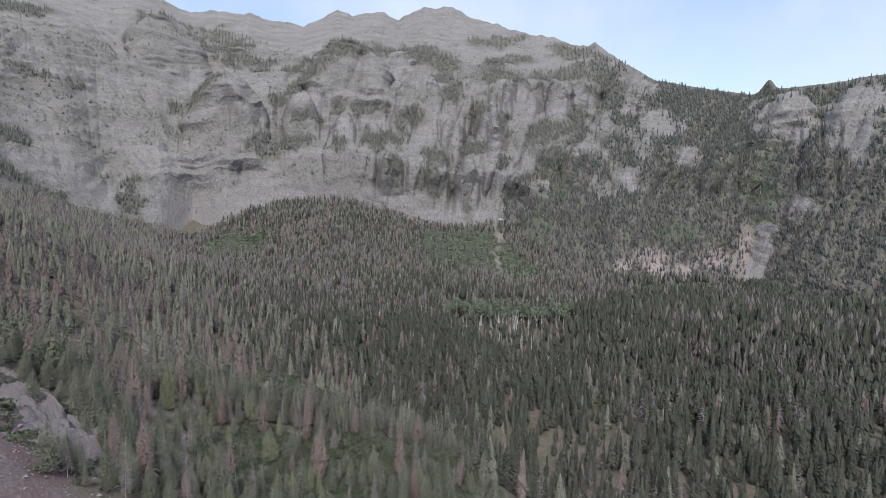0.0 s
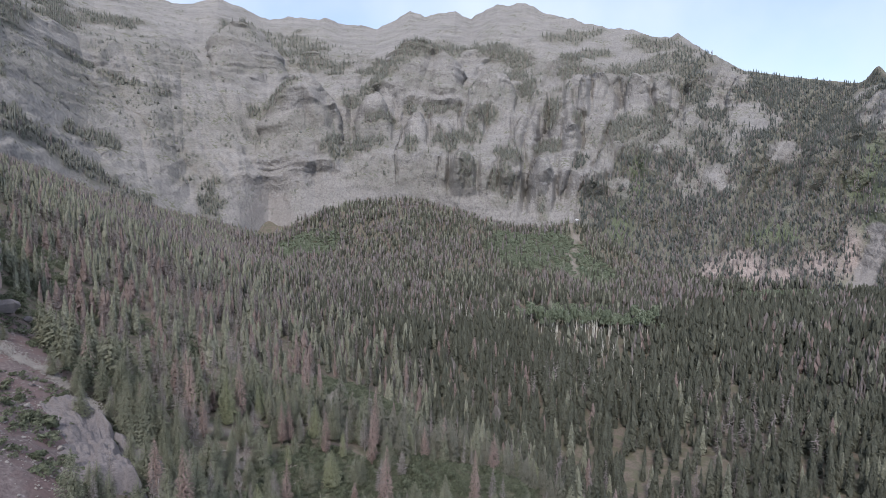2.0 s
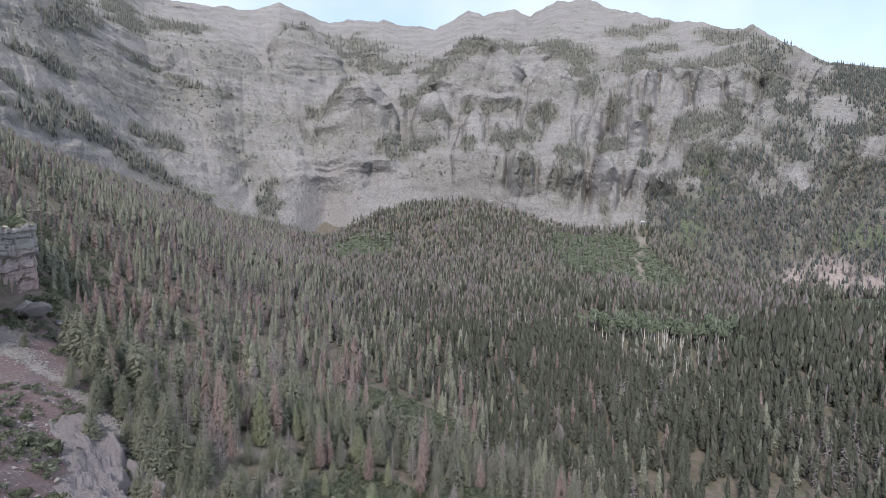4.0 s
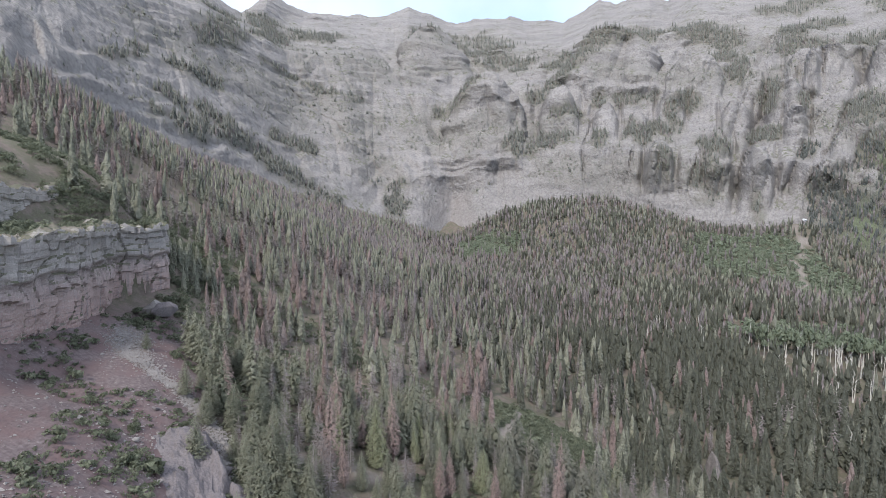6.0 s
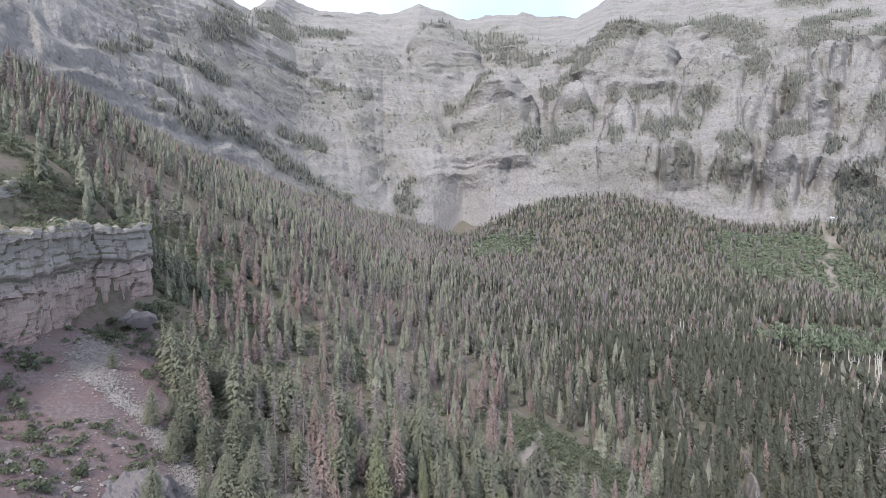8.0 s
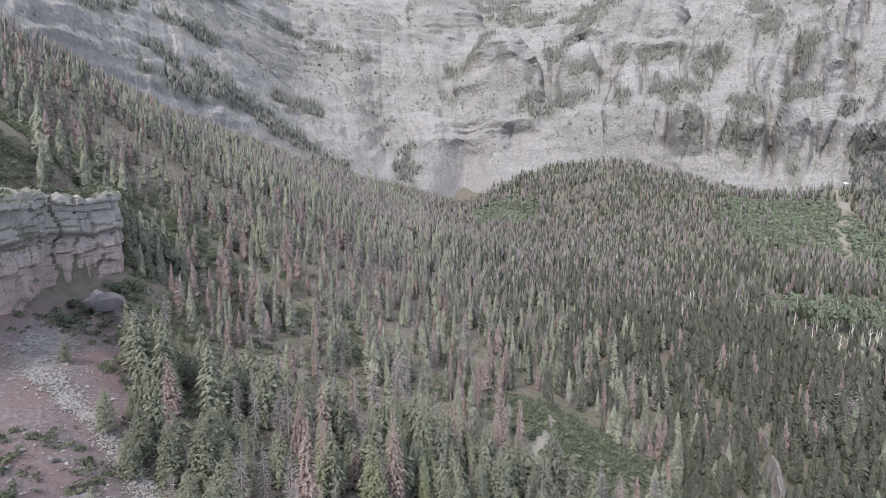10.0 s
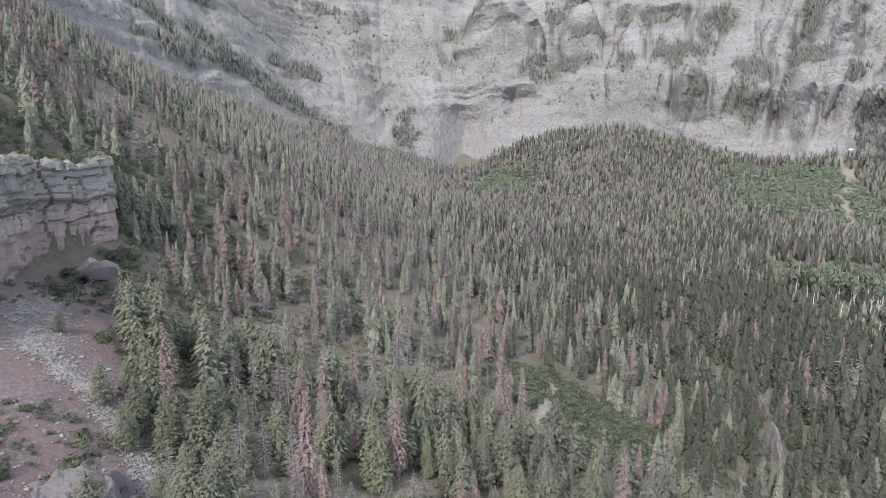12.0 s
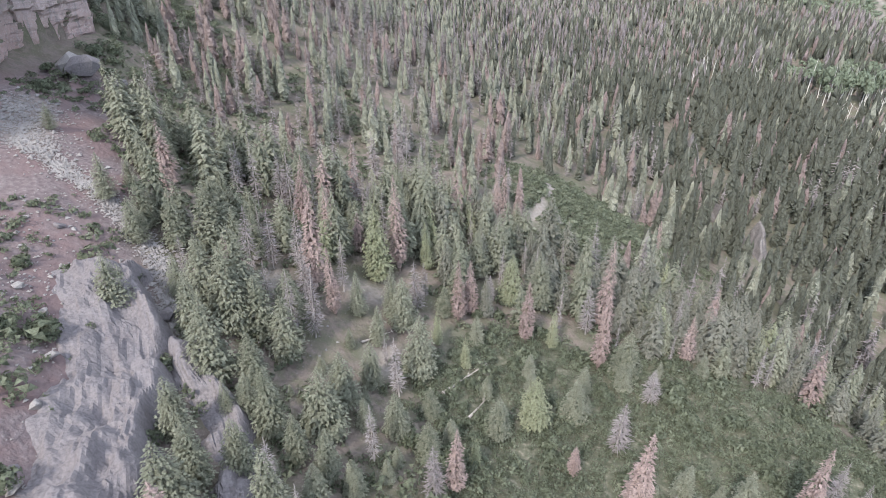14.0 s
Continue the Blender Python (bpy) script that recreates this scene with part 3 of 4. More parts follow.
BOWL_GROVES = ((-3.2, 497, -1.5, 489, 31), (-1.1, 532, 1.4, 373, 11), (1.6, 500, 3.1, 453, 40), (2.9, 376, 5.2, 350, 25), (-0.4, 199, 2.1, 293, 15), (-2.0, 187, -2.0, 196, 10), (6.8, 222, 9.8, 304, 15), (9.8, 304, 13.8, 414, 18),
               (14.1, 396, 15.8, 410, 34), (7.8, 328, 9.3, 364, 15), (8.6, 178, 10.1, 176, 12), (12.3, 218, 12.3, 203, 12), (13.9, 208, 16.4, 204, 13), (15.2, 123, 17.4, 132, 22), (12.2, 118, 12.2, 105, 13), (6.9, 111, 9.0, 119, 18),
               (4.8, 99, 5.4, 116, 16), (-5.6, 20, -5.6, -1, 19), (17.5, 73, 17.6, 57, 13))
TOWER_GROVES = ((19.9, 418, 22.1, 368, 37), (21.5, 316, 22.6, 315, 17), (23.1, 280, 23.4, 252, 20), (24.8, 498, 25.2, 487, 16), (27.0, 490, 28.8, 518, 23), (26.8, 365, 29.2, 408, 22), (26.4, 317, 28.5, 309, 17), (33.6, 467, 34.4, 419, 30),
                (31.8, 331, 33.8, 335, 27), (35.1, 367, 36.6, 378, 25), (36.9, 330, 37.6, 251, 37), (31.6, 148, 33.4, 160, 27), (34.7, 204, 34.8, 151, 19), (38.4, 183, 39.3, 183, 17), (19.5, 204, 19.5, 172, 14), (18.1, 170, 18.1, 145, 15),
                (25.3, 215, 25.3, 175, 14), (24.4, 114, 25.8, 113, 12), (21.2, 86, 20.7, 41, 24))
LOW_GROVES = ((27.8, 82, 27.9, 75, 13), (31.8, 85, 31.9, 75, 14), (35.1, 83, 37.3, 62, 25), (24.5, -20, 24.5, 12, 8), (38.3, 129, 39.3, 88, 24), (29.6, 16, 30.9, -13, 32), (35.1, 11, 38.7, -12, 35), (28.8, -18, 29.7, -39, 17), (27.7, 177, 27.7, 173, 12))
# scattered scrub on the open ledges
SCRUB_BELTS = ((-9.2, 146, -7.0, 71, 34), (-2.7, 326, 0.1, 337, 24), (-10.7, 263, -9.3, 224, 18), (-20, 220, -8, 170, 45), (-14, 330, -5, 300, 50), (2, 150, 9, 130, 30), (-5, 160, 1, 130, 40), (12, 280, 18, 260, 26), (20, 240, 27, 250, 24), (24, 340, 36, 300, 40),
               (30, 120, 39, 130, 40), (-25, 230, -20, 210, 30), (-4, 420, 6, 400, 40), (8, 60, 22, 40, 30))
undergrown = wooded(mb, ms, mz) * 0.85
for rows in (WEST_GROVES, BOWL_GROVES, TOWER_GROVES, LOW_GROVES):
    undergrown = np.maximum(undergrown, 0.65 * belts(mb, mz, [(b0, z0, b1, z1, half * 1.25) for b0, z0, b1, z1, half in rows], 0.7))
undergrown = np.maximum(undergrown, 0.3 * belts(mb, mz, SCRUB_BELTS, 0.8))
for attr, values in (("soil", undergrown), ("pink", patches(mb, mz, PINK_CRAGS, 0.8) * 0.6), ("meadow", patches(mb, mz, GREENS, 0.9) * 0.8),
                     ("scree", np.maximum(patches(mb, mz, SLIDE, 0.2), patches(mb, mz, ((-0.7, -20, 45, 70),))))):
    mountain_ob.data.attributes.new(attr, "FLOAT", "POINT").data.foreach_set("value", values.ravel().astype(np.float32))


# ---- trees ----
rng = np.random.RandomState(11)


def tufted_tree(count, spread, seed, low=0.1, slim=0.55, droop=0.7, stem=0.4, long=1.0, small=1.0):
    """A conifer of unit height: sprays of needles hang like shingles in uneven whorls round a narrow heart. Returns corners and faces."""
    r = np.random.RandomState(seed)
    whorls = max(5, int(count**0.5 * 0.7))
    reach_of = r.uniform(0.7, 1.2, (whorls + 1, 7))
    size0 = math.sqrt(2 * math.pi * spread * 0.62 * (1 - low) / count) * 1.25 * small
    v = []
    for k in range(count):
        u = ((k + r.rand()) / count) ** 0.62
        a = 2.39996 * k + r.uniform(-0.5, 0.5)
        reach = spread * u**0.62 * (1 - 0.3 * max(0.0, u - 0.85) / 0.15) * reach_of[int(u * whorls), int(a * 7 / 6.2832) % 7]
        size = size0 * r.uniform(0.7, 1.25) * min(1.0, 0.45 + 1.2 * u)
        rad, z = reach * r.uniform(0.5 if small == 1 else 0.85, 1.05), 1 - (1 - low) * u
        b = a + r.uniform(-0.4, 0.4)
        c, s, inner, outer = math.cos(b), math.sin(b), max(rad - 0.4 * size * long, 0.0), rad + 0.6 * size * long
        drop = droop * size * r.uniform(0.2, 1.3)
        for side in (1, -1):
            v.append((c * inner - side * s * size * slim, s * inner + side * c * size * slim, z + r.uniform(-0.15, 0.3) * size))
        v.append((c * outer, s * outer, z - drop))
    # the leader, and the dim heart of the crown or the bare stem
    v += [(0.012, 0, 0.93), (-0.012, 0.006, 0.93), (0, 0, 1.015)]
    for k in range(4 if stem else 0):
        p, q = math.pi * k / 2, math.pi * (k + 1) / 2
        g = spread * stem
        v += [(math.cos(p) * g, math.sin(p) * g, low * 0.4), (math.cos(q) * g, math.sin(q) * g, low * 0.4), (0, 0, 0.94)]
    if not stem:
        v += [(0.012, 0.004, -0.02), (-0.012, 0.004, -0.02), (0, 0, 0.98), (0, 0.012, -0.02), (0.004, -0.012, -0.02), (0, 0, 0.98)]
    v = np.array(v)
    return v, np.arange(len(v)).reshape(-1, 3)


def shaggy_tree(sides, rings, spread, seed, low=0.08, ragged=0.32, tips=0.7):
    """A conifer of unit height in one piece: a closed uneven crown, narrow and blunt at the top, with bough tips that stand out and droop."""
    r = np.random.RandomState(seed)
    v, f = [(0, 0, 1.0)], []
    wobble = r.uniform(0.8, 1.2, (3, sides))
    for q in range(1, rings + 1):
        u = q / rings
        reach = spread * (u**0.62) * (1 - 0.22 * max(0, u - 0.8) / 0.2) * r.uniform(0.84, 1.14)
        for k in range(sides):
            a = 2 * math.pi * (k + 0.5 * (q % 2)) / sides + r.uniform(-0.25, 0.25)
            g = reach * r.uniform(1 - ragged, 1 + ragged) * wobble[q % 3, k]
            v.append((math.cos(a) * g, math.sin(a) * g, 1 - (1 - low) * u + r.uniform(-0.5, 0.5) * 0.7 / rings))
    for q in range(rings):
        for k in range(sides):
            c, d = 1 + q * sides + k, 1 + q * sides + (k + 1) % sides
            if q == 0:
                f.append((0, c, d))
            else:
                a, b = c - sides, d - sides
                f += [(a, c, d), (a, d, b)]
            if r.rand() < tips:
                m = (np.array(v[c]) + np.array(v[d])) / 2
                v.append((m[0] * r.uniform(1.25, 1.6), m[1] * r.uniform(1.25, 1.6), m[2] - r.uniform(0.1, 0.8) / rings))
                f.append((c, len(v) - 1, d))
    n0 = len(v)
    v.append((0, 0, low * 0.7))
    f += [(n0, 1 + (rings - 1) * sides + (k + 1) % sides, 1 + (rings - 1) * sides + k) for k in range(sides)]
    # the foot of the stem
    v += [(0.012, 0, low + 0.03), (-0.012, 0.004, low + 0.03), (0, -0.004, -0.03)]
    f.append((len(v) - 3, len(v) - 2, len(v) - 1))
    return np.array(v), np.array(f)


def spruce_shape(sides, rings, tufts, spread, seed):
    """A shaggy crown with short sprays standing out all over it."""
    hv, hf = shaggy_tree(sides, rings, spread * 0.9, seed, 0.08, 0.26, 0.35)
    v, f = tufted_tree(tufts, spread, seed, 0.08, stem=0.0, small=0.62)
    return np.concatenate([hv, v]), np.concatenate([hf, f + len(hv)])


def scatter(name, templates, places, heights, material, label, category, parent=None, lean_by=0.025):
    """One object of many plants: every place takes a template, its own turn, height and width."""
    r = np.random.RandomState(len(places))
    all_v, all_f, all_tone, base = [], [], [], 0
    pick = r.randint(0, len(templates), len(places))
    for k, (tv, tf) in enumerate(templates):
        sel = np.where(pick == k)[0]
        if not len(sel):
            continue
        a, h, fat = r.rand(len(sel)) * 2 * math.pi, heights[sel], r.uniform(0.75, 1.3, len(sel))
        lean = r.normal(0, lean_by, (len(sel), 2))
        x, y = tv[:, 0] * fat[:, None], tv[:, 1] * fat[:, None]
        c, s = np.cos(a)[:, None], np.sin(a)[:, None]
        v = np.stack([x * c - y * s + tv[:, 2] * lean[:, :1], x * s + y * c + tv[:, 2] * lean[:, 1:], np.broadcast_to(tv[:, 2], x.shape)], -1) * h[:, None, None]
        v = v + places[sel][:, None, :]
        all_v.append(v.reshape(-1, 3))
        all_tone.append(np.repeat(r.rand(len(sel)), len(tv)))
        all_f.append((tf[None] + (np.arange(len(sel)) * len(tv))[:, None, None] + base).reshape(-1, tf.shape[1]))
        base += len(sel) * len(tv)
    ob = mesh_object(name, np.concatenate(all_v), np.concatenate(all_f), material, parent)
    ob.data.attributes.new("tone", "FLOAT", "POINT").data.foreach_set("value", np.concatenate(all_tone).astype(np.float32))
    return tagged(ob, label, category, kind="stuff")


def bearing_of(x, y):
    return np.degrees(np.arctan2(x, y))


RIBS = (((-52, 212), (-47, 203), (-42, 196), (-38, 187), (-34, 177), (-29, 166), (-25, 156)), ((-38, 203), (-33, 193), (-27, 186), (-22, 178), (-18, 168)))
BANKS = ((140, 378, 10, 13), (138, 474, 8, 11), (193, 640, 10, 12), (129, 396, 5, 8))


def forest_mask(x, y):
    b, r = bearing_of(x, y), np.hypot(x, y)
    fd, _ = foot_at(b)
    keep = smooth(fd + 12, fd - 15, r)
    keep = keep * (1 - red_slope(x, y)) * (1 - brush_spur(x, y) * (0.8 + 0.2 * smooth(190, 205, y))) ** 2 * (1 - 0.9 * green_patch(x, y)) * (1 - bare_earth(x, y))
    keep = keep * (1 - (smooth(-90, -98, x) * smooth(322, 305, y)) * (1 - 0.7 * smooth(-112, -118, x)))
    keep = keep * smooth(4, 8, along(x, y, RIBS[0])) * smooth(2, 4, along(x, y, RIBS[1]))
    for cx, cy, rad, _ in BANKS:
        keep = keep * smooth(0.75, 1.1, np.hypot((x - cx) / (0.9 * rad), (y - cy + 16) / 28))
    keep = keep * (1 - 0.4 * smooth(1.2, 0.7, np.hypot((x + 3) / 13, (y - 224) / 20)))
    keep = keep * (1 - 0.9 * smooth(26, 14, along(x, y - 0, ((262, 575), (377, 537))))) * (1 - 0.55 * smooth(1.2, 0.8, np.hypot((x - 288) / 48, (y - 520) / 42)))
    keep = keep * (1 - 0.85 * smooth(1.1, 0.75, np.hypot((x - 34) / 20, (y - 284) / 22)))
    keep = keep * (1 - 0.82 * smooth(-106, -118, x) * smooth(395, 350, y))
    clearing = smooth(0.34, 0.5, lattice_noise(x / 26 + 3, y / 26 + 8))
    thinner = 1 - 0.2 * smooth(90, 30, x) * smooth(500, 430, y) * smooth(255, 290, y)
    thinner = thinner * (1 - 0.3 * smooth(90, 150, x) * smooth(520, 420, y))
    return keep * (0.48 + 0.52 * clearing) * thinner


def sow(n, r0, r1, b0=-48, b1=66):
    r = np.sqrt(rng.rand(n) * (r1**2 - r0**2) + r0**2)
    b = np.radians(rng.uniform(b0, b1, n))
    x, y = np.sin(b) * r, np.cos(b) * r
    k = rng.rand(n) < forest_mask(x, y)
    return x[k], y[k]


def kinds(x, y):
    """0 living, 1 grey and bare, 2 rusty, 3 living and toned darker for the valley's shade."""
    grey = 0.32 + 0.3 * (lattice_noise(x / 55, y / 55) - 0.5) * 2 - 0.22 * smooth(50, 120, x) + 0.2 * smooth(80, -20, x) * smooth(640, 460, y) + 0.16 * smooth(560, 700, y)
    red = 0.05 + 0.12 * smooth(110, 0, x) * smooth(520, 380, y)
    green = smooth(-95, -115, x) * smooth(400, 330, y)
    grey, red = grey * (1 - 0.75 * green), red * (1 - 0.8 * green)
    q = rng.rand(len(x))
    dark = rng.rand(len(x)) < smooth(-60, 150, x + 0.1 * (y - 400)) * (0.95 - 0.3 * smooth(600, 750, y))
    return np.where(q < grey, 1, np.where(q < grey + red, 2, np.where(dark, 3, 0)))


def foreground(x, y):
    """The stretch of the hillside whose trees are built one by one."""
    return (y < 290 - 0.25 * np.abs(x)) & (x > -96) & (x < 100) & (y > 120)


# the last entry is the living spruce again, with shade in its colour
FAR_KINDS = ((needles_far, "living grey-green spruce forest"), (dead_grey_far, "grey-brown beetle-killed spruces, bare of needles"), (dead_red_far, "rusty dead spruces"), (valley_shade_needles, "dense dark green spruces of the valley floor"))
near_templates = [spruce_shape(6, 9, 84, 0.128, k) for k in range(7)]
near_bare = [tufted_tree(120, 0.105, k + 20, 0.14, 0.15, 0.45, 0.12, 1.3) for k in range(6)]
mid_templates = [spruce_shape(5, 6, 34, 0.128, k + 200) for k in range(6)]
mid_bare = [tufted_tree(60, 0.1, k + 220, 0.14, 0.24, 0.35, 0.14, 1.2) for k in range(5)]
far_templates = [shaggy_tree(4, 5, 0.128, k + 40, tips=0.35) for k in range(6)]
far_bare = [shaggy_tree(3, 5, 0.085, k + 60, 0.12, 0.5, 0.7) for k in range(5)]
distant_templates = [shaggy_tree(3, 3, 0.15, k + 90, 0.05, 0.3, 0.0) for k in range(6)]
scrub_templates = [shaggy_tree(3, 2, 0.36, k + 110, 0.0, 0.4, 0.0) for k in range(6)]
for name, count, r0, r1, fat, thin in (("near_forest", 4600, 120, 430, near_templates, near_bare), ("mid_forest", 4500, 430, 545, mid_templates, mid_bare), ("far_forest", 8600, 545, 700, far_templates, far_bare), ("distant_forest", 46000, 700, 1125, distant_templates, distant_templates)):
    x, y = sow(count, r0, r1)
    k = ~foreground(x, y)
    x, y = x[k], y[k]
    z = ground_z(x, y) - 0.4
    kind = kinds(x, y)
    height = rng.uniform(11, 18.5, len(x)) * (0.85 + 0.3 * lattice_noise(x / 40, y / 40)) * (1 + 0.35 * smooth(60, 140, x) * smooth(640, 520, y)) * (1 - 0.2 * smooth(650, 800, y))
    for k, (material, label) in enumerate(FAR_KINDS):
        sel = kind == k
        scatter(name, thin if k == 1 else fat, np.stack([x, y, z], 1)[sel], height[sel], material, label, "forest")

n = 210000
i, j = rng.randint(1, len(m_bear) - 2, n), rng.randint(5, 268, n)
x, y, z, b, s = mx[i, j], my[i, j], mz[i, j], mb[i, j], ms[i, j]
rise = (mz[i, j + 1] - mz[i, j - 1]) / (np.hypot(mx[i, j + 1] - mx[i, j - 1], my[i, j + 1] - my[i, j - 1]) + 0.5)
ledge = smooth(3.2, 0.9, rise)
# a like number of places for every square metre of the wall
area = np.hypot(mz[i, j + 1] - mz[i, j - 1], np.hypot(mx[i, j + 1] - mx[i, j - 1], my[i, j + 1] - my[i, j - 1])) / 6.0
grove = np.zeros(n)
for rows, dense in ((WEST_GROVES, 0.75), (BOWL_GROVES, 0.95), (TOWER_GROVES, 0.95), (LOW_GROVES, 0.95)):
    grove = np.maximum(grove, belts(b, z, rows) * dense)
scrub = np.maximum(belts(b, z, SCRUB_BELTS) * 0.3, 0.1 * smooth(0.95, 0.6, s) * smooth(-0.1, 0.25, fbm(np.radians(b) * 1300 / 60, z / 40 + 9, 3))) * ledge * smooth(0.4, 0.62, lattice_noise(np.radians(b) * 1300 / 14, z / 9))
cover = wooded(b, s, z)
dice = rng.rand(n) / np.clip(area, 0.2, 2.5)
keep = dice < np.maximum(grove**2 * (0.22 + 0.35 * ledge), cover * 0.34) * (1 - patches(b, z, SLIDE, 0.2)) * (1 - 0.45 * patches(b, z, GREENS))
tree_xyz, tree_b, tree_z = np.stack([x, y, z - 1], 1)[keep], b[keep], z[keep]
height = rng.uniform(6, 14, len(tree_b))
grey = rng.rand(len(tree_b)) < 0.3 * smooth(27, 32, tree_b) * smooth(170, 40, tree_z) + 0.12
# trees far right or low on the right get the shade-toned needles
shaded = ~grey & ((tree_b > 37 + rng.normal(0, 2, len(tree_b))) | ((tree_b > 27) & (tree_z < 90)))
open_slope = ~grey & ~shaded
scatter("ledge_trees", distant_templates, tree_xyz[open_slope], height[open_slope], ledge_needles, "small dark green conifers on the rock ledges", "trees")
scatter("slope_trees", distant_templates, tree_xyz[shaded], height[shaded], slope_shade_needles, "dark conifers on the shaded side slope", "trees")
scatter("ledge_trees", distant_templates, tree_xyz[grey], height[grey] * 0.85, dead_grey_far, "grey dead conifers on the lower slopes", "trees")
keep = (dice < scrub) & ~keep
scatter("scrub", scrub_templates, np.stack([x, y, z - 0.4], 1)[keep], rng.gamma(3, 0.8, keep.sum()) + 0.8, ledge_needles, "low dark scrub scattered over the rock ledges", "scrub")


# ---- trees of the foreground, one by one ----
def part(name, verts, faces, material, parent, label=""):
    ob = mesh_object(name, verts, faces, material, parent)
    return tagged(ob, label) if label else ob


def trunk_mesh(height, radius, r, bend=0.01, sides=6, rings=7):
    v, f = [], []
    px = py = 0.0
    for q in range(rings + 1):
        u = q / rings
        px, py = px + r.normal(0, bend) * height / rings, py + r.normal(0, bend) * height / rings
        rad = radius * (1 - 0.93 * u) * (1.35 if q == 0 else 1)
        for k in range(sides):
            a = 2 * math.pi * k / sides
            v.append((px + math.cos(a) * rad, py + math.sin(a) * rad, u * height - (0.6 if q == 0 else 0)))
    for q in range(rings):
        for k in range(sides):
            a, b = q * sides + k, q * sides + (k + 1) % sides
            f += [(a, b, b + sides), (a, b + sides, a + sides)]
    return np.array(v), np.array(f)


def crown_mesh(height, r, style, light):
    """style: live, thin (rusty, half its needles gone) or bare (twigs only)."""
    key, wide = r.randint(9999), r.uniform(0.88, 1.12)
    if style == "live":
        v, f = tufted_tree(420 if light else 1700, 0.18 * wide, key, 0.07, 0.48)
    elif style == "thin":
        v, f = tufted_tree(280 if light else 800, 0.145 * wide, key, 0.12, 0.42, 0.55, 0.22, 1.2)
    else:
        v, f = tufted_tree(170 if light else 420, 0.13 * wide, key, 0.14, 0.15, 0.25, 0.0, 1.7)
    return v * height, f


def conifer(name, style, seed, material, wood, label, light=False):
    """A model tree 15 m high, out of which the stand is copied."""
    r = np.random.RandomState(seed)
    ob = tagged(new(name), label, "tree", group="conifers on the hillside")
    tv, tf = trunk_mesh(15 * (0.97 if style != "bare" else 1.0), 0.2 if style == "live" else 0.17, r)
    part("trunk", tv, tf, wood, ob)
    cv, cf = crown_mesh(15, r, style, light)
    crown = part("crown", cv, cf, material, ob, "bare grey twigs" if style == "bare" else "")
    tagged(crown, kind="stuff" if style == "bare" else "")
    return ob


def stand(light, seed):
    """The model trees: finely tufted ones for the near hillside, lighter ones for the trees behind."""
    return {
        "spruce": [conifer("spruce_tree", "live", seed + k, needles, bark, "grey-green spruce with a dense drooping crown", light) for k in range(5)],
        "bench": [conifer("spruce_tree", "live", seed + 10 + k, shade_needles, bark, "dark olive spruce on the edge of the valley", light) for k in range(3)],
        "fir": [conifer("fir_tree", "live", seed + 20 + k, yellow_green, bark, "yellow-green fir with a full conical crown", light) for k in range(2)],
        "red": [conifer("dead_conifer", "thin", seed + 40 + k, dead_red, bark, "dead conifer with rusty pinkish needles", light) for k in range(3)],
        "grey": [conifer("bare_conifer", "bare", seed + 60 + k, dead_grey, grey_wood, "leafless grey standing dead conifer", light) for k in range(4)],
    }


NEAR_STAND, BACK_STAND = stand(False, 100), stand(True, 800)
used_models = set()


def plant(kind, x, y, height, fat=1.0, standout=False):
    models = (NEAR_STAND if standout or math.hypot(x - 5, y - 128) < 112 else BACK_STAND)[kind]
    model = models[rng.randint(len(models))]
    k = height / 15
    m = Matrix.Translation((x, y, float(ground_z(x, y)) - 0.15)) @ Euler((rng.normal(0, 0.025), rng.normal(0, 0.025), rng.uniform(0, 6.28))).to_matrix().to_4x4() @ Matrix.Diagonal((k * fat, k * fat, k, 1))
    if model.name in used_models:
        return copy_thing(model, m)
    used_models.add(model.name)
    model.matrix_basis = m
    return model


# trees that stand out: x, y, height
FIRS = ((-12, 239, 19, 1.05), (-2, 249, 13, 0.9), (18, 247, 11, 1.2), (21, 209, 10, 1.3), (2, 225, 10, 1.1), (8, 220, 9, 1.2), (10, 196, 8, 1.2))
REDS = ((-8, 244, 24, 0.85), (-31, 249, 18, 1.0), (-25, 247, 14, 1.0), (21, 234, 10, 1.2), (6, 234, 10, 1.1), (27, 199, 6, 1.3), (7, 190, 16, 0.8), (37, 231, 13, 1.0), (58, 236, 14, 1.0), (73, 315, 12, 1.1), (16, 292, 13, 0.9))
GREYS = ((-37, 254, 15, 1.1), (-35, 254, 16, 0.9), (-27, 231, 14, 1.0), (-3, 233, 13, 1.4), (13, 246, 9, 1.2), (36, 242, 16, 1.0), (46, 221, 10, 1.6), (36, 206, 14, 1.1), (4, 187, 12, 1.0), (-4, 208, 14, 0.9), (-28, 214, 14, 1.0),
         (-18, 230, 14, 0.9), (-13, 300, 22, 0.8))
SPRUCES = ((-32, 208, 18), (-37, 210, 13), (-36, 202, 13), (-31, 196, 13), (-32, 212, 16), (-20, 189, 13), (-24, 191, 10), (-26, 189, 8), (-21, 180, 12), (-16, 193, 10), (-13, 192, 12), (-11, 184, 10), (-7, 183, 9),
           (-47, 204, 14), (-53, 224, 13), (-46, 243, 13), (-2, 191, 9), (-14, 215, 9), (-12, 200, 10), (-80, 243, 9), (29, 213, 9), (32, 215, 10), (21, 222, 8), (32, 221, 9), (42, 228, 11), (50, 229, 9), (12, 214, 7), (2, 205, 11), (6, 200, 9), (-1, 215, 12), (10, 228, 9), (14, 205, 8), (3, 235, 12), (60, 231, 8))
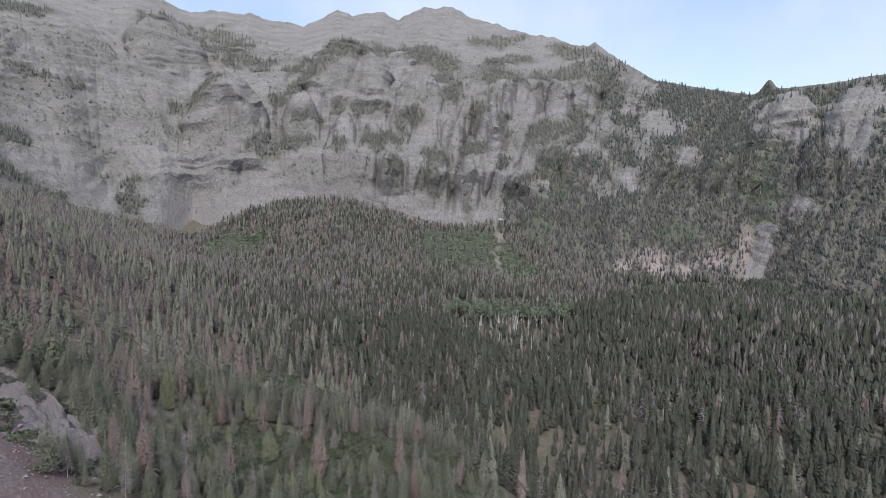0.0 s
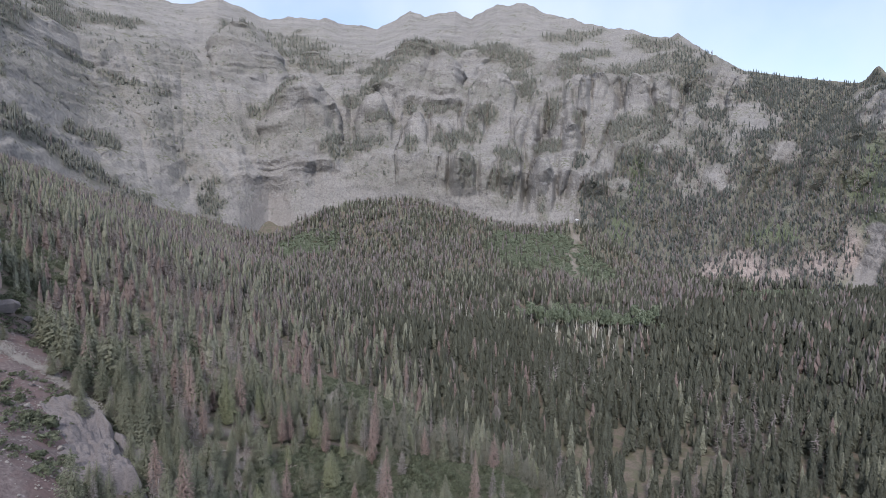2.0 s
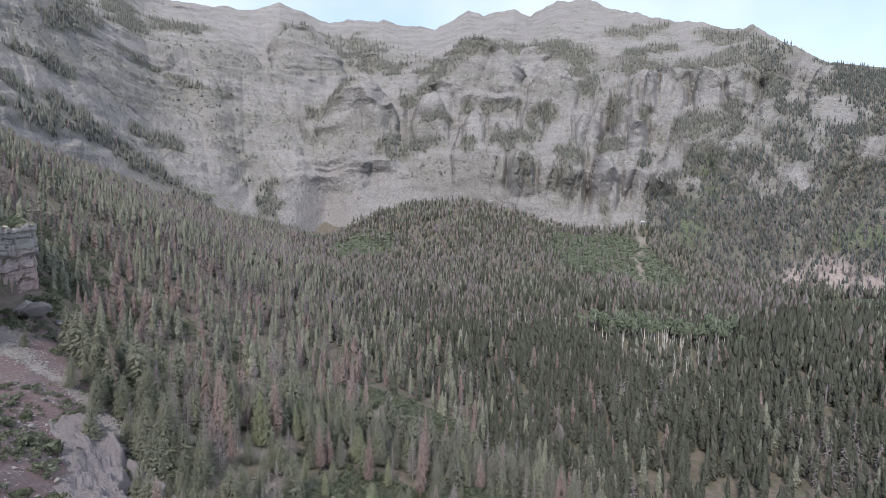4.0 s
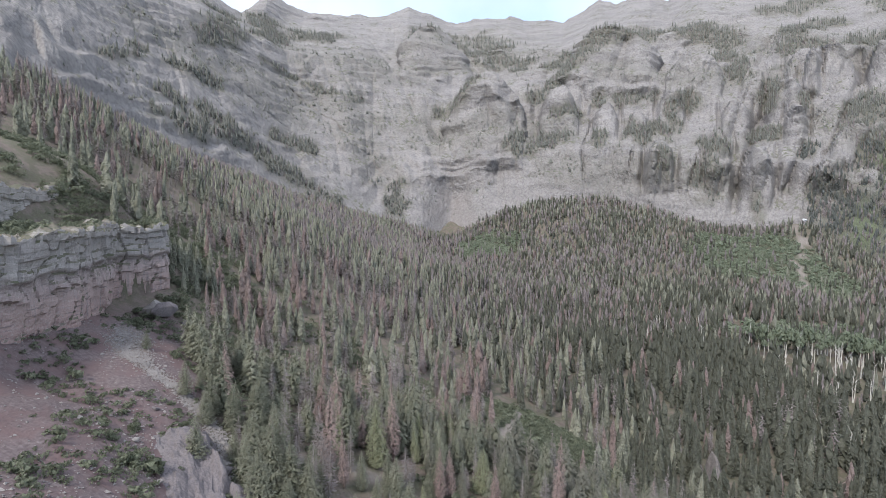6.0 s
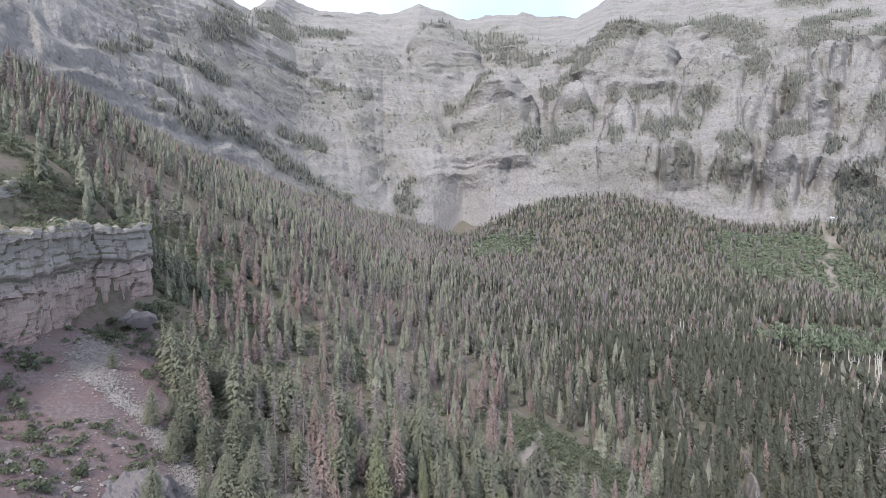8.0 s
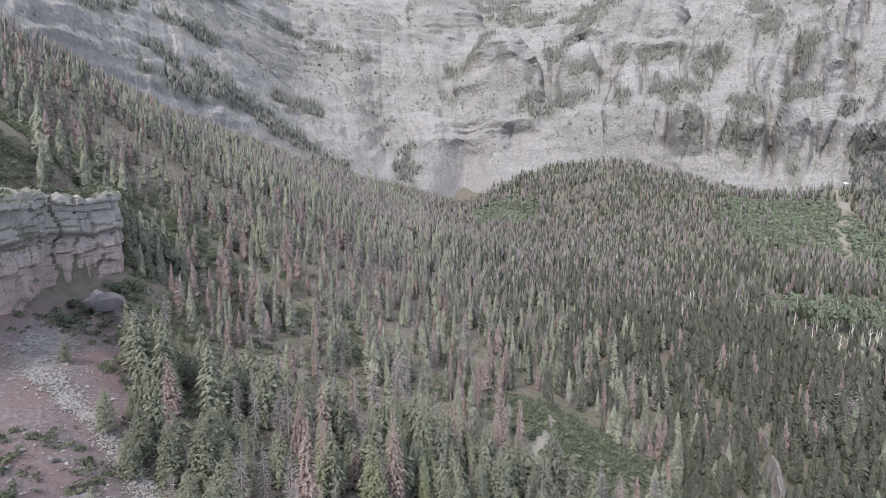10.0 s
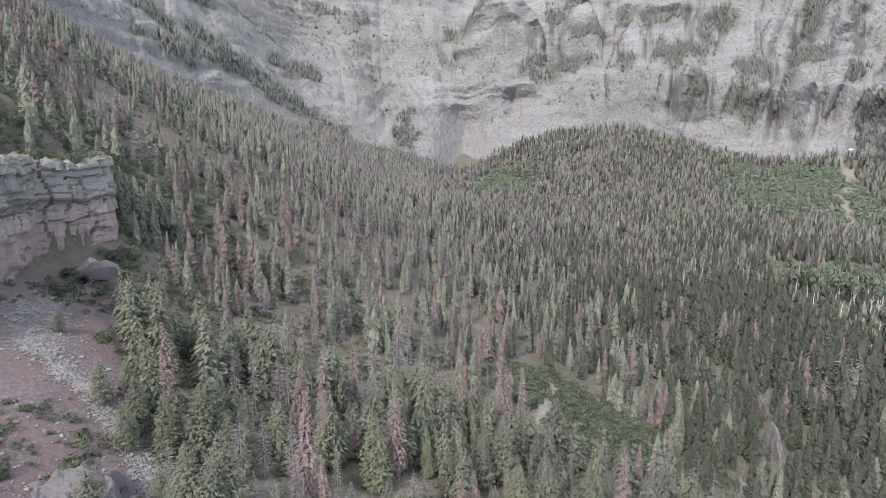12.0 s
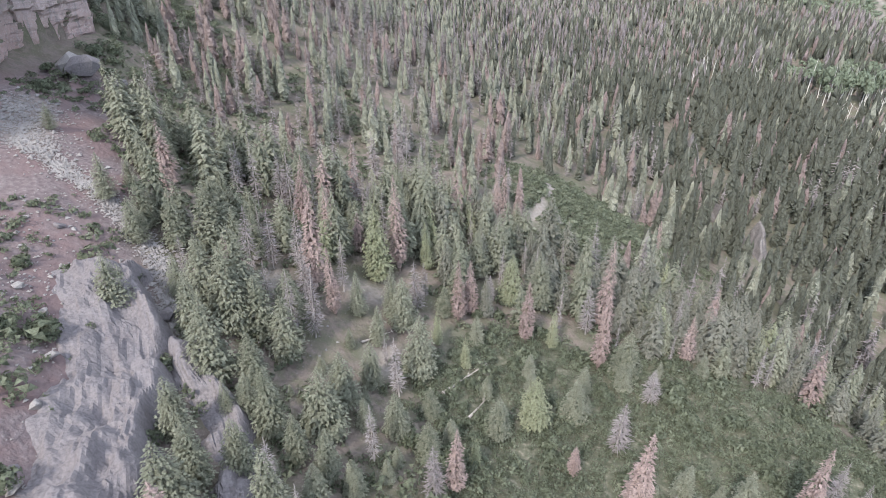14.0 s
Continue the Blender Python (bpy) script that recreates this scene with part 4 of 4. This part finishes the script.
MORE_SPRUCES = ((25, 248, 18), (-60, 261, 12), (-57, 265, 11), (-45, 235, 14), (-40, 242, 13), (-22, 260, 14), (-52, 219, 14), (-46, 200, 14), (-28, 210, 16), (-23, 207, 11), (10, 254, 11), (15, 261, 14), (19, 263, 8), (-20, 198, 5), (-17, 206, 6), (-8, 197, 8),
                (-3, 198, 8), (-3, 187, 10), (-11, 178, 10), (-60, 250, 10), (-60, 234, 8), (-61, 227, 11), (21, 218, 12), (41, 224, 12))
MORE_DEAD = ((-19, 275, 12, 1.0), (-23, 212, 16, 0.9), (-20, 214, 16, 0.8), (-18, 316, 22, 0.8), (0, 329, 20, 0.8))
MORE_RUSTY = ((-18, 222, 10, 1.0), (17, 280, 14, 1.0), (10, 329, 13, 1.0), (40, 245, 16, 0.9))
taken = []
for kind, rows in (("fir", FIRS), ("red", REDS), ("grey", GREYS), ("red", MORE_RUSTY), ("grey", MORE_DEAD), ("spruce", SPRUCES + MORE_SPRUCES)):
    for x, y, h, *fat in rows:
        plant(kind, x, y, h, fat[0] if fat else 1.22, True)
        taken.append((x, y))
STANDOUT, TALL = len(taken), len(FIRS) + len(REDS) + len(GREYS) + len(MORE_RUSTY) + len(MORE_DEAD)
x, y = rng.uniform(-96, 100, 9000), rng.uniform(140, 290, 9000)
keep = (rng.rand(9000) < forest_mask(x, y) ** 0.6) & foreground(x, y)
for px, py in zip(x[keep], y[keep]):
    if len(taken) > 620:
        break
    # the open hillside carries little but its single trees
    if -62 < px < 38 and 186 < py < 256 and rng.rand() < 0.62:
        continue
    # fillers that would hide the single trees from the camera are left out
    if py < 235 and min(np.hypot(px - a - 0.06 * (b - py), max(0.0, py - b, b - 13 - py)) for a, b in taken[:TALL]) < 2.6:
        continue
    if min((px - a) ** 2 + (py - b) ** 2 for a, b in taken) < (3.0 + 1.2 * rng.rand()) ** 2 or min((px - a) ** 2 + (py - b + 3) ** 2 for a, b in taken[:STANDOUT]) < 4.0**2:
        continue
    q = rng.rand() * (1.0 if py > 215 or px > 0 else 0.9)
    kind = "spruce" if q < 0.6 else "grey" if q < 0.82 else "red" if q < (0.9 if px < 15 else 0.85) else "spruce" if q < 0.95 else "fir"
    # spruces towards the valley take the copy whose colour holds the shade
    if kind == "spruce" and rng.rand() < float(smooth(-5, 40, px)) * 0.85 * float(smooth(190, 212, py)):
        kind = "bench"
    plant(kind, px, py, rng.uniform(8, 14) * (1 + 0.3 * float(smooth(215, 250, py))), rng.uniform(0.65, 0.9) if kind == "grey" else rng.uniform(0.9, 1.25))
    taken.append((px, py))
for models in (*NEAR_STAND.values(), *BACK_STAND.values()):
    for model in models:
        if model.name not in used_models:
            for ob in (*model.children, model):
                bpy.data.objects.remove(ob)


# ---- the cliff band, rocks and scree ----
def resample(line, step):
    line = np.array(line, float)
    seg = np.hypot(*np.diff(line[:, :2], axis=0).T)
    at = np.r_[0, np.cumsum(seg)]
    u = np.arange(0, at[-1], step)
    return u, np.stack([np.interp(u, at, line[:, k]) for k in range(line.shape[1])], 1)


def rock_band(name, line, low, high, back, material, label, blocks=5.5, out=1.0):
    """A cliff along a line, open ground on the line's right hand: bedded blocks, an overhanging cap and the slope on top."""
    u, p = resample(line, 0.7)
    along_line = np.gradient(p, axis=0)
    along_line /= np.linalg.norm(along_line, axis=1)[:, None]
    for _ in range(6):
        along_line[1:-1] = (along_line[:-2] + 2 * along_line[1:-1] + along_line[2:]) / 4
    normal = np.stack([along_line[:, 1], -along_line[:, 0]], 1)
    crest = high + fbm(u / 14, u * 0, 3) * 1.6 + np.floor(lattice_noise(u / 4, u * 0 + 3) * 4) * 0.6
    rows = np.linspace(0, 1, 60)
    U, R = np.meshgrid(u, rows, indexing="ij")
    Z = low + (crest[:, None] - low) * R
    course = np.floor(Z / np.where(R > 0.66, 2.2, 4.6) + fbm(U / 30, Z * 0, 2) + fbm(U / 5, Z / 7, 2) * 0.4)
    column = U / blocks + LATTICE[course.astype(int) % 256, 5] * 0.35 + fbm(U / 9, Z / 14, 3) * 1.1
    block = LATTICE[np.floor(column).astype(int) % 256, course.astype(int) % 256]
    crack = np.exp(-(((column % 1) - 0.02) / 0.07) ** 2)
    joint = np.exp(-((((Z / 2.3 + fbm(U / 12, Z * 0, 3) * 1.5) % 1) - 0.03) / 0.1) ** 2) * lattice_noise(U / 6, Z / 3)
    O = block * 1.3 - crack * 1.3 - joint * 0.35 + fbm(U / 20, Z / 60, 3) * 3.5 + fbm(U / 2.2, Z / 2.6, 4) * 0.55 + (LATTICE[course.astype(int) % 256, 9] - 0.5) * 1.7
    O += 0.9 * smooth(0.66, 0.69, R) - 0.6 * bump(R, 0.62, 0.04) + 2.5 * smooth(0.22, 0.0, R)
    O *= out
    X, Y = p[:, :1] + normal[:, :1] * O, p[:, 1:2] + normal[:, 1:2] * O
    inward = np.array([0.4, 1.0, 2.0, 4.0, 7.0, 11.0, 16.0, 22.0])[None] * back
    tx, ty = X[:, -1:] - normal[:, :1] * inward, Y[:, -1:] - normal[:, 1:2] * inward
    tz = Z[:, -1:] + 0.1 + inward * 0.2 + fbm(tx / 2, ty / 2, 3) * 1.8 - smooth(9 * back, 22 * back, inward) * 4
    X, Y, Z = np.concatenate([X, tx], 1), np.concatenate([Y, ty], 1), np.concatenate([Z, tz], 1)
    ob = mesh_object(name, np.stack([X, Y, Z], -1).reshape(-1, 3), grid_faces(*X.shape), material)
    return tagged(ob, label, "cliff", kind="structure")


rock_band("cliff", ((-101, 120), (-99, 170), (-97, 205), (-98, 239), (-103, 257), (-114, 283), (-109, 289), (-104, 302), (-109, 311), (-124, 320), (-150, 330)), -44, -11.5, 0.35, cliff_rock,
          "banded cliff of pale grey rock over dark red beds")
rock_band("cliff", ((-116, 205), (-119, 235), (-122, 262), (-127, 282), (-135, 296)), -9, 2, 0.3, cliff_rock, "low grey ledge of broken rock above the cliff", 3.0, 0.5)


def outcrop(name, line, west, east, height, label):
    """A rib of rock: it climbs gently from the talus on one hand and breaks off steeply on the other."""
    u, p = resample(line, 0.45)
    way = np.gradient(p, axis=0)
    way /= np.linalg.norm(way, axis=1)[:, None]
    side = np.stack([-way[:, 1], way[:, 0]], 1)
    across = np.concatenate([np.linspace(-west, 0, 26, endpoint=False), np.linspace(0, east, 22)])
    U, A = np.meshgrid(u, across, indexing="ij")
    edge = fbm(U / 7, U * 0, 3) * 3.0
    X, Y = p[:, :1] + side[:, :1] * A, p[:, 1:2] + side[:, 1:2] * A
    G = ground_z(X.ravel(), Y.ravel()).reshape(X.shape)
    ends = smooth(0, 6, U) * smooth(u[-1], u[-1] - 4, U)
    lift = smooth(-west, -west * 0.1, A + edge) * smooth(east * 0.75, east * 0.3, A + edge)
    ribs = np.abs(lattice_noise((A + edge) / 2.2, U / 14) * 2 - 1)
    Z = G - 0.8 + (lift * height * (0.8 + fbm(U / 9, A / 5, 3) * 0.6) + ribs * 1.1 * lift + fbm(U / 7, A / 2.6, 5) * 1.5 + np.floor(lattice_noise(U / 4 + 9, A / 2) * 4) * 0.35 * lift + fbm(U / 1.3, A / 1.1, 2) * 0.35) * ends
    ob = mesh_object(name, np.stack([X, Y, Z], -1).reshape(-1, 3), grid_faces(*X.shape), outcrop_rock)
    return tagged(ob, label, "rock", kind="structure")


outcrop("rock_outcrop", RIBS[0], 11, 6, 5.5, "bare rib of mauve-grey rock rising from red talus")
outcrop("rock_outcrop", RIBS[1], 4, 6, 3.5, "lower rib of dark mauve rock beside the scree gully")


def boulder_mesh(seed, squash=0.75):
    r = np.random.RandomState(seed)
    bm = bmesh.new()
    for p in r.normal(size=(22, 3)):
        p = p / np.linalg.norm(p) * r.uniform(0.8, 1.1)
        bm.verts.new((p[0] * 1.1, p[1] * 0.9, p[2] * squash))
    hull = bmesh.ops.convex_hull(bm, input=bm.verts)
    bmesh.ops.delete(bm, geom=[g for g in hull["geom_interior"] if isinstance(g, bmesh.types.BMVert)], context="VERTS")
    bmesh.ops.triangulate(bm, faces=bm.faces)
    bm.verts.index_update()
    co, fa = np.array([v.co[:] for v in bm.verts]), np.array([[v.index for v in f.verts] for f in bm.faces])
    bm.free()
    return co, fa


BOULDERS = ((-97, 279, 4.2, "pale"), (-92, 277, 4.0, "mauve"), (-88, 284, 2.0, "mauve"), (-41, 204, 1.7, "mauve"), (-46, 196, 1.2, "pale"), (-40, 211, 1.0, "pale"), (-47, 186, 1.1, "pale"),
            (-38, 166, 1.0, "pale"), (-52, 193, 0.9, "pale"), (-44, 178, 0.9, "pale"), (-62, 214, 1.0, "mauve"), (-57, 196, 0.8, "pale"), (-99, 285, 1.8, "pale"), (-84, 270, 1.3, "pale"))
for k, (x, y, size, tone) in enumerate(BOULDERS):
    bv, bf = boulder_mesh(200 + k)
    ob = mesh_object("boulder", bv * size, bf, rubble_rock if tone == "pale" else outcrop_rock)
    ob.matrix_basis = pose(x, y, float(ground_z(x, y)) + size * (0.7 if size > 3 else 0.4), 0, 0, 37 * k)
    tagged(ob, "pale angular boulder on the talus slope" if tone == "pale" else "mauve-grey boulder lying on the slope", "boulder", group="boulders under the cliff")

small_stones = [(np.array([(1, 0, 0), (-0.3, 0.9, 0), (-0.6, -0.7, 0), (0.1, 0.1, 0.8), (0.2, -0.1, -0.6)]) * (1, k, 0.8), np.array([(0, 1, 3), (1, 2, 3), (2, 0, 3), (1, 0, 4), (2, 1, 4), (0, 2, 4)])) for k in (0.8, 1.1, 1.4)]
u, p = resample(SCREE, 0.05)
x, y = np.repeat(p[:, 0], 5), np.repeat(p[:, 1], 5)
x, y = x + rng.normal(0, 1.3, len(x)) * (1 + 1.3 * smooth(-66, -88, x)), y + rng.normal(0, 1.3, len(y)) * (1 + 1.3 * smooth(-66, -88, x))
scatter("scree", small_stones, np.stack([x, y, ground_z(x, y) + 0.1], 1), rng.gamma(2, 0.085, len(x)) + 0.05, rubble_rock, "strip of pale broken stones down the talus", "scree")
x, y = rng.uniform(-100, -15, 9000), rng.uniform(130, 275, 9000)
keep = rng.rand(9000) < np.maximum(red_slope(x, y), smooth(-10, -30, x) * 0.5) * (0.25 + 0.75 * smooth(0.45, 0.65, lattice_noise(x / 11, y / 11)))
x, y = x[keep], y[keep]
scatter("loose_stones", small_stones, np.stack([x, y, ground_z(x, y) + 0.05], 1), rng.gamma(1.6, 0.1, len(x)) + 0.08, rubble_rock, "loose stones strewn over red earth", "stones")


def shrub(leaves, seed, size):
    """A dome of leaves of unit radius, thin inside, with gaps."""
    r = np.random.RandomState(seed)
    v, f = [], []
    lumps = r.uniform(-0.55, 0.55, (5, 3)) * (1, 1, 0.5) + (0, 0, 0.35)
    for k in range(leaves):
        way = r.normal(size=3)
        way /= np.linalg.norm(way)
        way[2] = abs(way[2]) * 0.9 - 0.1
        c = lumps[r.randint(5)] + way * 0.5 * r.uniform(0.75, 1.1)
        a, b = r.normal(size=3), r.normal(size=3)
        a = np.cross(way, a) + way * 0.3 * r.normal()
        b = np.cross(way, a)
        a, b = a / np.linalg.norm(a) * size * r.uniform(0.6, 1.3), b / np.linalg.norm(b) * size * r.uniform(0.6, 1.3)
        n0 = len(v)
        v += [c - a * 0.6 - b * 0.4, c + a * 0.6 - b * 0.4, c + b * 0.8]
        f.append((n0, n0 + 1, n0 + 2))
    v = np.array(v)
    v[:, 2] = np.maximum(v[:, 2], -0.05)
    return v, np.array(f)


# ---- brush ----
thicket_models = [shrub(30, 420 + k, 0.36) for k in range(6)]
fine_brush = [shrub(76, 440 + k, 0.17) for k in range(6)]
x, y = rng.uniform(-10, 104, 19000), rng.uniform(150, 390, 19000)
keep = rng.rand(19000) < brush_spur(x, y) * (1 - bare_earth(x, y)) * (0.7 + 0.3 * smooth(0.35, 0.55, lattice_noise(x / 9, y / 9)))
x, y = x[keep], y[keep]
size = rng.gamma(3.2, 0.26, len(x)) + 0.5
for sel, models in ((y < 245, fine_brush), (y >= 245, thicket_models)):
    scatter("oak_brush", models, np.stack([x, y, ground_z(x, y) - 0.1], 1)[sel], size[sel], brush_leaves, "dense low green oak brush over the open spur", "brush", lean_by=0.1)
x, y = rng.uniform(-100, 110, 13000), rng.uniform(140, 380, 13000)
under = (1 - red_slope(x, y)) * (1 - brush_spur(x, y)) * (1 - bare_earth(x, y)) * smooth(0.25, 0.55, lattice_noise(x / 15 + 9, y / 15)) * smooth(-108, -96, x) * 0.6
under = np.maximum(under, 0.75 * (1 - red_slope(x, y)) * smooth(-50, -62, x) * smooth(-104, -96, x) * smooth(215, 228, y) * smooth(318, 300, y))
tufts = red_slope(x, y) * smooth(0.44, 0.56, lattice_noise(x / 10 + 4, y / 10 + 2)) * smooth(3, 6, along(x, y, SCREE)) * 0.8
keep = rng.rand(13000) < np.maximum(under, tufts)
x, y = x[keep], y[keep]
scatter("undergrowth", thicket_models, np.stack([x, y, ground_z(x, y) - 0.1], 1), rng.gamma(4, 0.22, len(x)) + 0.3, brush_leaves, "green shrubs between the trees and on the talus", "shrubs", lean_by=0.1)
x, y = np.r_[rng.uniform(-190, -70, 4600), rng.uniform(-185, -100, 3800)], np.r_[rng.uniform(170, 420, 4600), rng.uniform(230, 400, 3800)]
keep = rng.rand(8400) < smooth(0.3, 0.5, lattice_noise(x / 12, y / 12)) * np.where(y < 310, np.maximum(smooth(-1, -3, x - np.interp(y, CLIFF_Y, CLIFF_X)), smooth(262, 272, y) * smooth(-103, -99, x) * 0.6), 1)
x, y = x[keep], y[keep]
top = (y < 309) & (x < np.interp(y, CLIFF_Y, CLIFF_X) - 1)
scatter("hillside_shrubs", fine_brush, np.stack([x, y, np.where(top, np.maximum(ground_z(x, y), -11.0), ground_z(x, y)) - 0.1], 1), rng.gamma(4, 0.36, len(x)) + 0.5, brush_leaves, "green shrubs on the slope above the cliff", "shrubs", lean_by=0.1)
x, y = rng.uniform(-60, 760, 40000), rng.uniform(560, 1110, 40000)
keep = (rng.rand(40000) < green_patch(x, y) * (1 - bare_earth(x, y))) & (np.hypot(x, y) < foot_at(bearing_of(x, y))[0])
x, y = x[keep], y[keep]
scatter("alder_thicket", thicket_models, np.stack([x, y, ground_z(x, y) - 0.2], 1), rng.gamma(5, 0.45, len(x)) + 1.0, aspen_leaves, "bright green alder and aspen thicket on the apron", "thicket", lean_by=0.1)
ROUND_SHRUBS = ((-50, 190, 2.6), (-53, 187, 2.2), (-47, 193, 1.8), (-61, 202, 2.0), (-37, 193, 2.3), (-36, 197, 2.6), (-33, 180, 2.4), (-32, 176, 1.8), (-39, 166, 2.6), (-43, 163, 2.2), (-55, 205, 2.0), (-24, 187, 1.6),
                (10, 238, 2.6), (24, 237, 3.0), (14, 240, 2.4), (52, 222, 4.2), (0, 197, 2.6), (18, 224, 2.2), (64, 205, 3.0), (-94, 262, 3.0), (-96, 268, 2.4), (-101, 283, 3.2), (-97, 288, 2.6), (-99, 293, 3.4), (-95, 298, 2.8), (-102, 277, 2.6), (-93, 291, 2.4), (-91, 284, 2.2))
x, y = rng.uniform(0, 95, 260), rng.uniform(172, 240, 260)
ROUND_SHRUBS += tuple((px, py, s) for px, py, s in zip(x, y, rng.uniform(1.3, 3.0, 260)) if rng.rand() < 0.3 * brush_spur(px, py))
big_shrubs = [shrub(420, 430 + k, 0.16) for k in range(4)]
for k, (x, y, size) in enumerate(ROUND_SHRUBS):
    sv, sf = big_shrubs[k % 4]
    ob = mesh_object("shrub", sv * size, sf, brush_leaves)
    ob.matrix_basis = pose(x, y, float(ground_z(x, y)) - 0.1, 0, 0, 71 * k)
    tagged(ob, "rounded leafy green shrub on the slope", "shrub", group="shrubs on the slope")


# ---- fallen logs, aspens, eroded banks ----
def fallen_log(a, b, radius, limbs, seed):
    r = np.random.RandomState(seed)
    za, zb = float(ground_z(*a)) + radius * 1.2, float(ground_z(*b)) + radius * 1.5
    start, way = Vector((*a, za)), Vector((*b, zb)) - Vector((*a, za))
    ob = tagged(new("fallen_log"), "bleached grey fallen trunk lying on the slope", "log", group="fallen trunks")
    ob.matrix_basis = Matrix.Translation(start) @ way.to_track_quat("Z", "Y").to_matrix().to_4x4()
    tv, tf = trunk_mesh(way.length, radius, r)
    part("trunk", tv, tf, grey_wood, ob)
    for k in range(limbs):
        lv, lf = trunk_mesh(r.uniform(1.0, 2.6), radius * 0.28, r, 0.05, 4, 3)
        limb = part("limb", lv, lf, grey_wood, ob)
        limb.matrix_basis = Matrix.Translation((0, 0, way.length * (0.35 + 0.6 * k / limbs))) @ Euler((radians(r.uniform(40, 75)), 0, r.uniform(0, 6.28))).to_matrix().to_4x4()


for k, (a, b, radius, limbs) in enumerate((((4, 212), (13, 224), 0.3, 9), ((9, 208), (13, 215), 0.25, 5), ((-53, 283), (-51, 305), 0.3, 2), ((-46, 226), (-39, 229), 0.22, 4), ((-12, 218), (-6, 225), 0.2, 4), ((-58, 312), (-48, 314), 0.25, 2))):
    fallen_log(a, b, radius, limbs, 500 + k)


def aspen(bare, seed, label):
    r = np.random.RandomState(seed)
    ob = tagged(new("bare_aspen" if bare else "aspen_tree"), label, "tree", group="aspen stand")
    tv, tf = trunk_mesh(12, 0.25 if bare else 0.24, r, 0.02)
    part("trunk", tv, tf, pale_bark, ob)
    if bare:
        for k in range(5):
            lv, lf = trunk_mesh(r.uniform(2, 3.5), 0.09, r, 0.05, 4, 3)
            limb = part("limb", lv, lf, pale_bark, ob)
            limb.matrix_basis = Matrix.Translation((0, 0, 12 * (0.55 + 0.09 * k))) @ Euler((radians(r.uniform(25, 50)), 0, 2.4 * k)).to_matrix().to_4x4()
    else:
        sv, sf = shrub(260, seed, 0.2)
        part("crown", sv * (3.2, 3.2, 5.0) + (0, 0, 6.5), sf, aspen_leaves, ob)
    return ob


aspens = [aspen(False, 600 + k, "aspen with a pale trunk and bright green crown") for k in range(3)]
bare_aspens = [aspen(True, 620 + k, "bare white aspen trunk standing among spruces") for k in range(4)]
for models, count, box in ((aspens, 46, None), (bare_aspens, 62, (240, 335, 480, 565)), (bare_aspens, 22, (225, 300, 390, 450)), (bare_aspens, 18, (150, 240, 560, 640))):
    for k in range(count):
        if box is None:
            u = rng.rand()
            x, y = 262 + 115 * u + rng.normal(0, 3), 583 - 38 * u + rng.normal(0, 7)
        else:
            x, y = rng.uniform(box[0], box[1]), rng.uniform(box[2], box[3])
        h = rng.uniform(0.9, 1.35) * (1.25 if box is None else 1)
        m = pose(x, y, float(ground_z(x, y)) - 0.2, rng.normal(0, 3.5), rng.normal(0, 3.5), rng.uniform(0, 360)) @ Matrix.Diagonal((h, h, h, 1))
        model = models[k % len(models)]
        if model.name in used_models:
            copy_thing(model, m)
        else:
            used_models.add(model.name)
            model.matrix_basis = m


def eroded_bank(x, y, width, height, label):
    """A slip face of grey shale: a ragged crest and a fluted, dusty slope below it."""
    u, w = np.meshgrid(np.linspace(-1, 1, 34), np.linspace(0, 1, 30), indexing="ij")
    edge = smooth(1.0, 0.55, np.abs(u + 0.25 * fbm(w * 3 + x, u * 0 + y, 3)))
    crest = height * (0.5 + 1.3 * (fbm(u * 4.1 + x, u * 0 + y, 4) + 0.15)) * smooth(1.0, 0.1, np.abs(u + 0.15)) * edge
    X = x + u * width + fbm(w * 4 + y, u * 3, 3) * 3
    Y = y - 12 + 18 * w - np.abs(lattice_noise(u * 6 + x, w * 1.5) * 2 - 1) * 2.6 * (1 - 0.5 * w)
    G = ground_z(X.ravel(), Y.ravel()).reshape(X.shape)
    Z = G - 1.2 + (np.maximum(crest, 0) + 1) * w * smooth(1.03, 0.85, w) * edge + fbm(u * 9, w * 7, 4) * 0.9 * w
    ob = mesh_object("eroded_bank", np.stack([X, Y, Z], -1).reshape(-1, 3), grid_faces(*X.shape), shale)
    tagged(ob, label, "bank", kind="structure")


for x, y, width, height in BANKS:
    eroded_bank(x, y, width, height, "pale eroded bank of grey shale between the trees")

sv, sf = boulder_mesh(700, 0.4)
snow = mesh_object("snow_patch", sv * (4, 3, 6), sf, bark_material("old_snow", (0.5, 0.5, 0.52), (0.62, 0.62, 0.64)))
snow.matrix_basis = pose(484, 922, -24)
tagged(snow, "small dirty white snow patch in the gully", "snow patch")
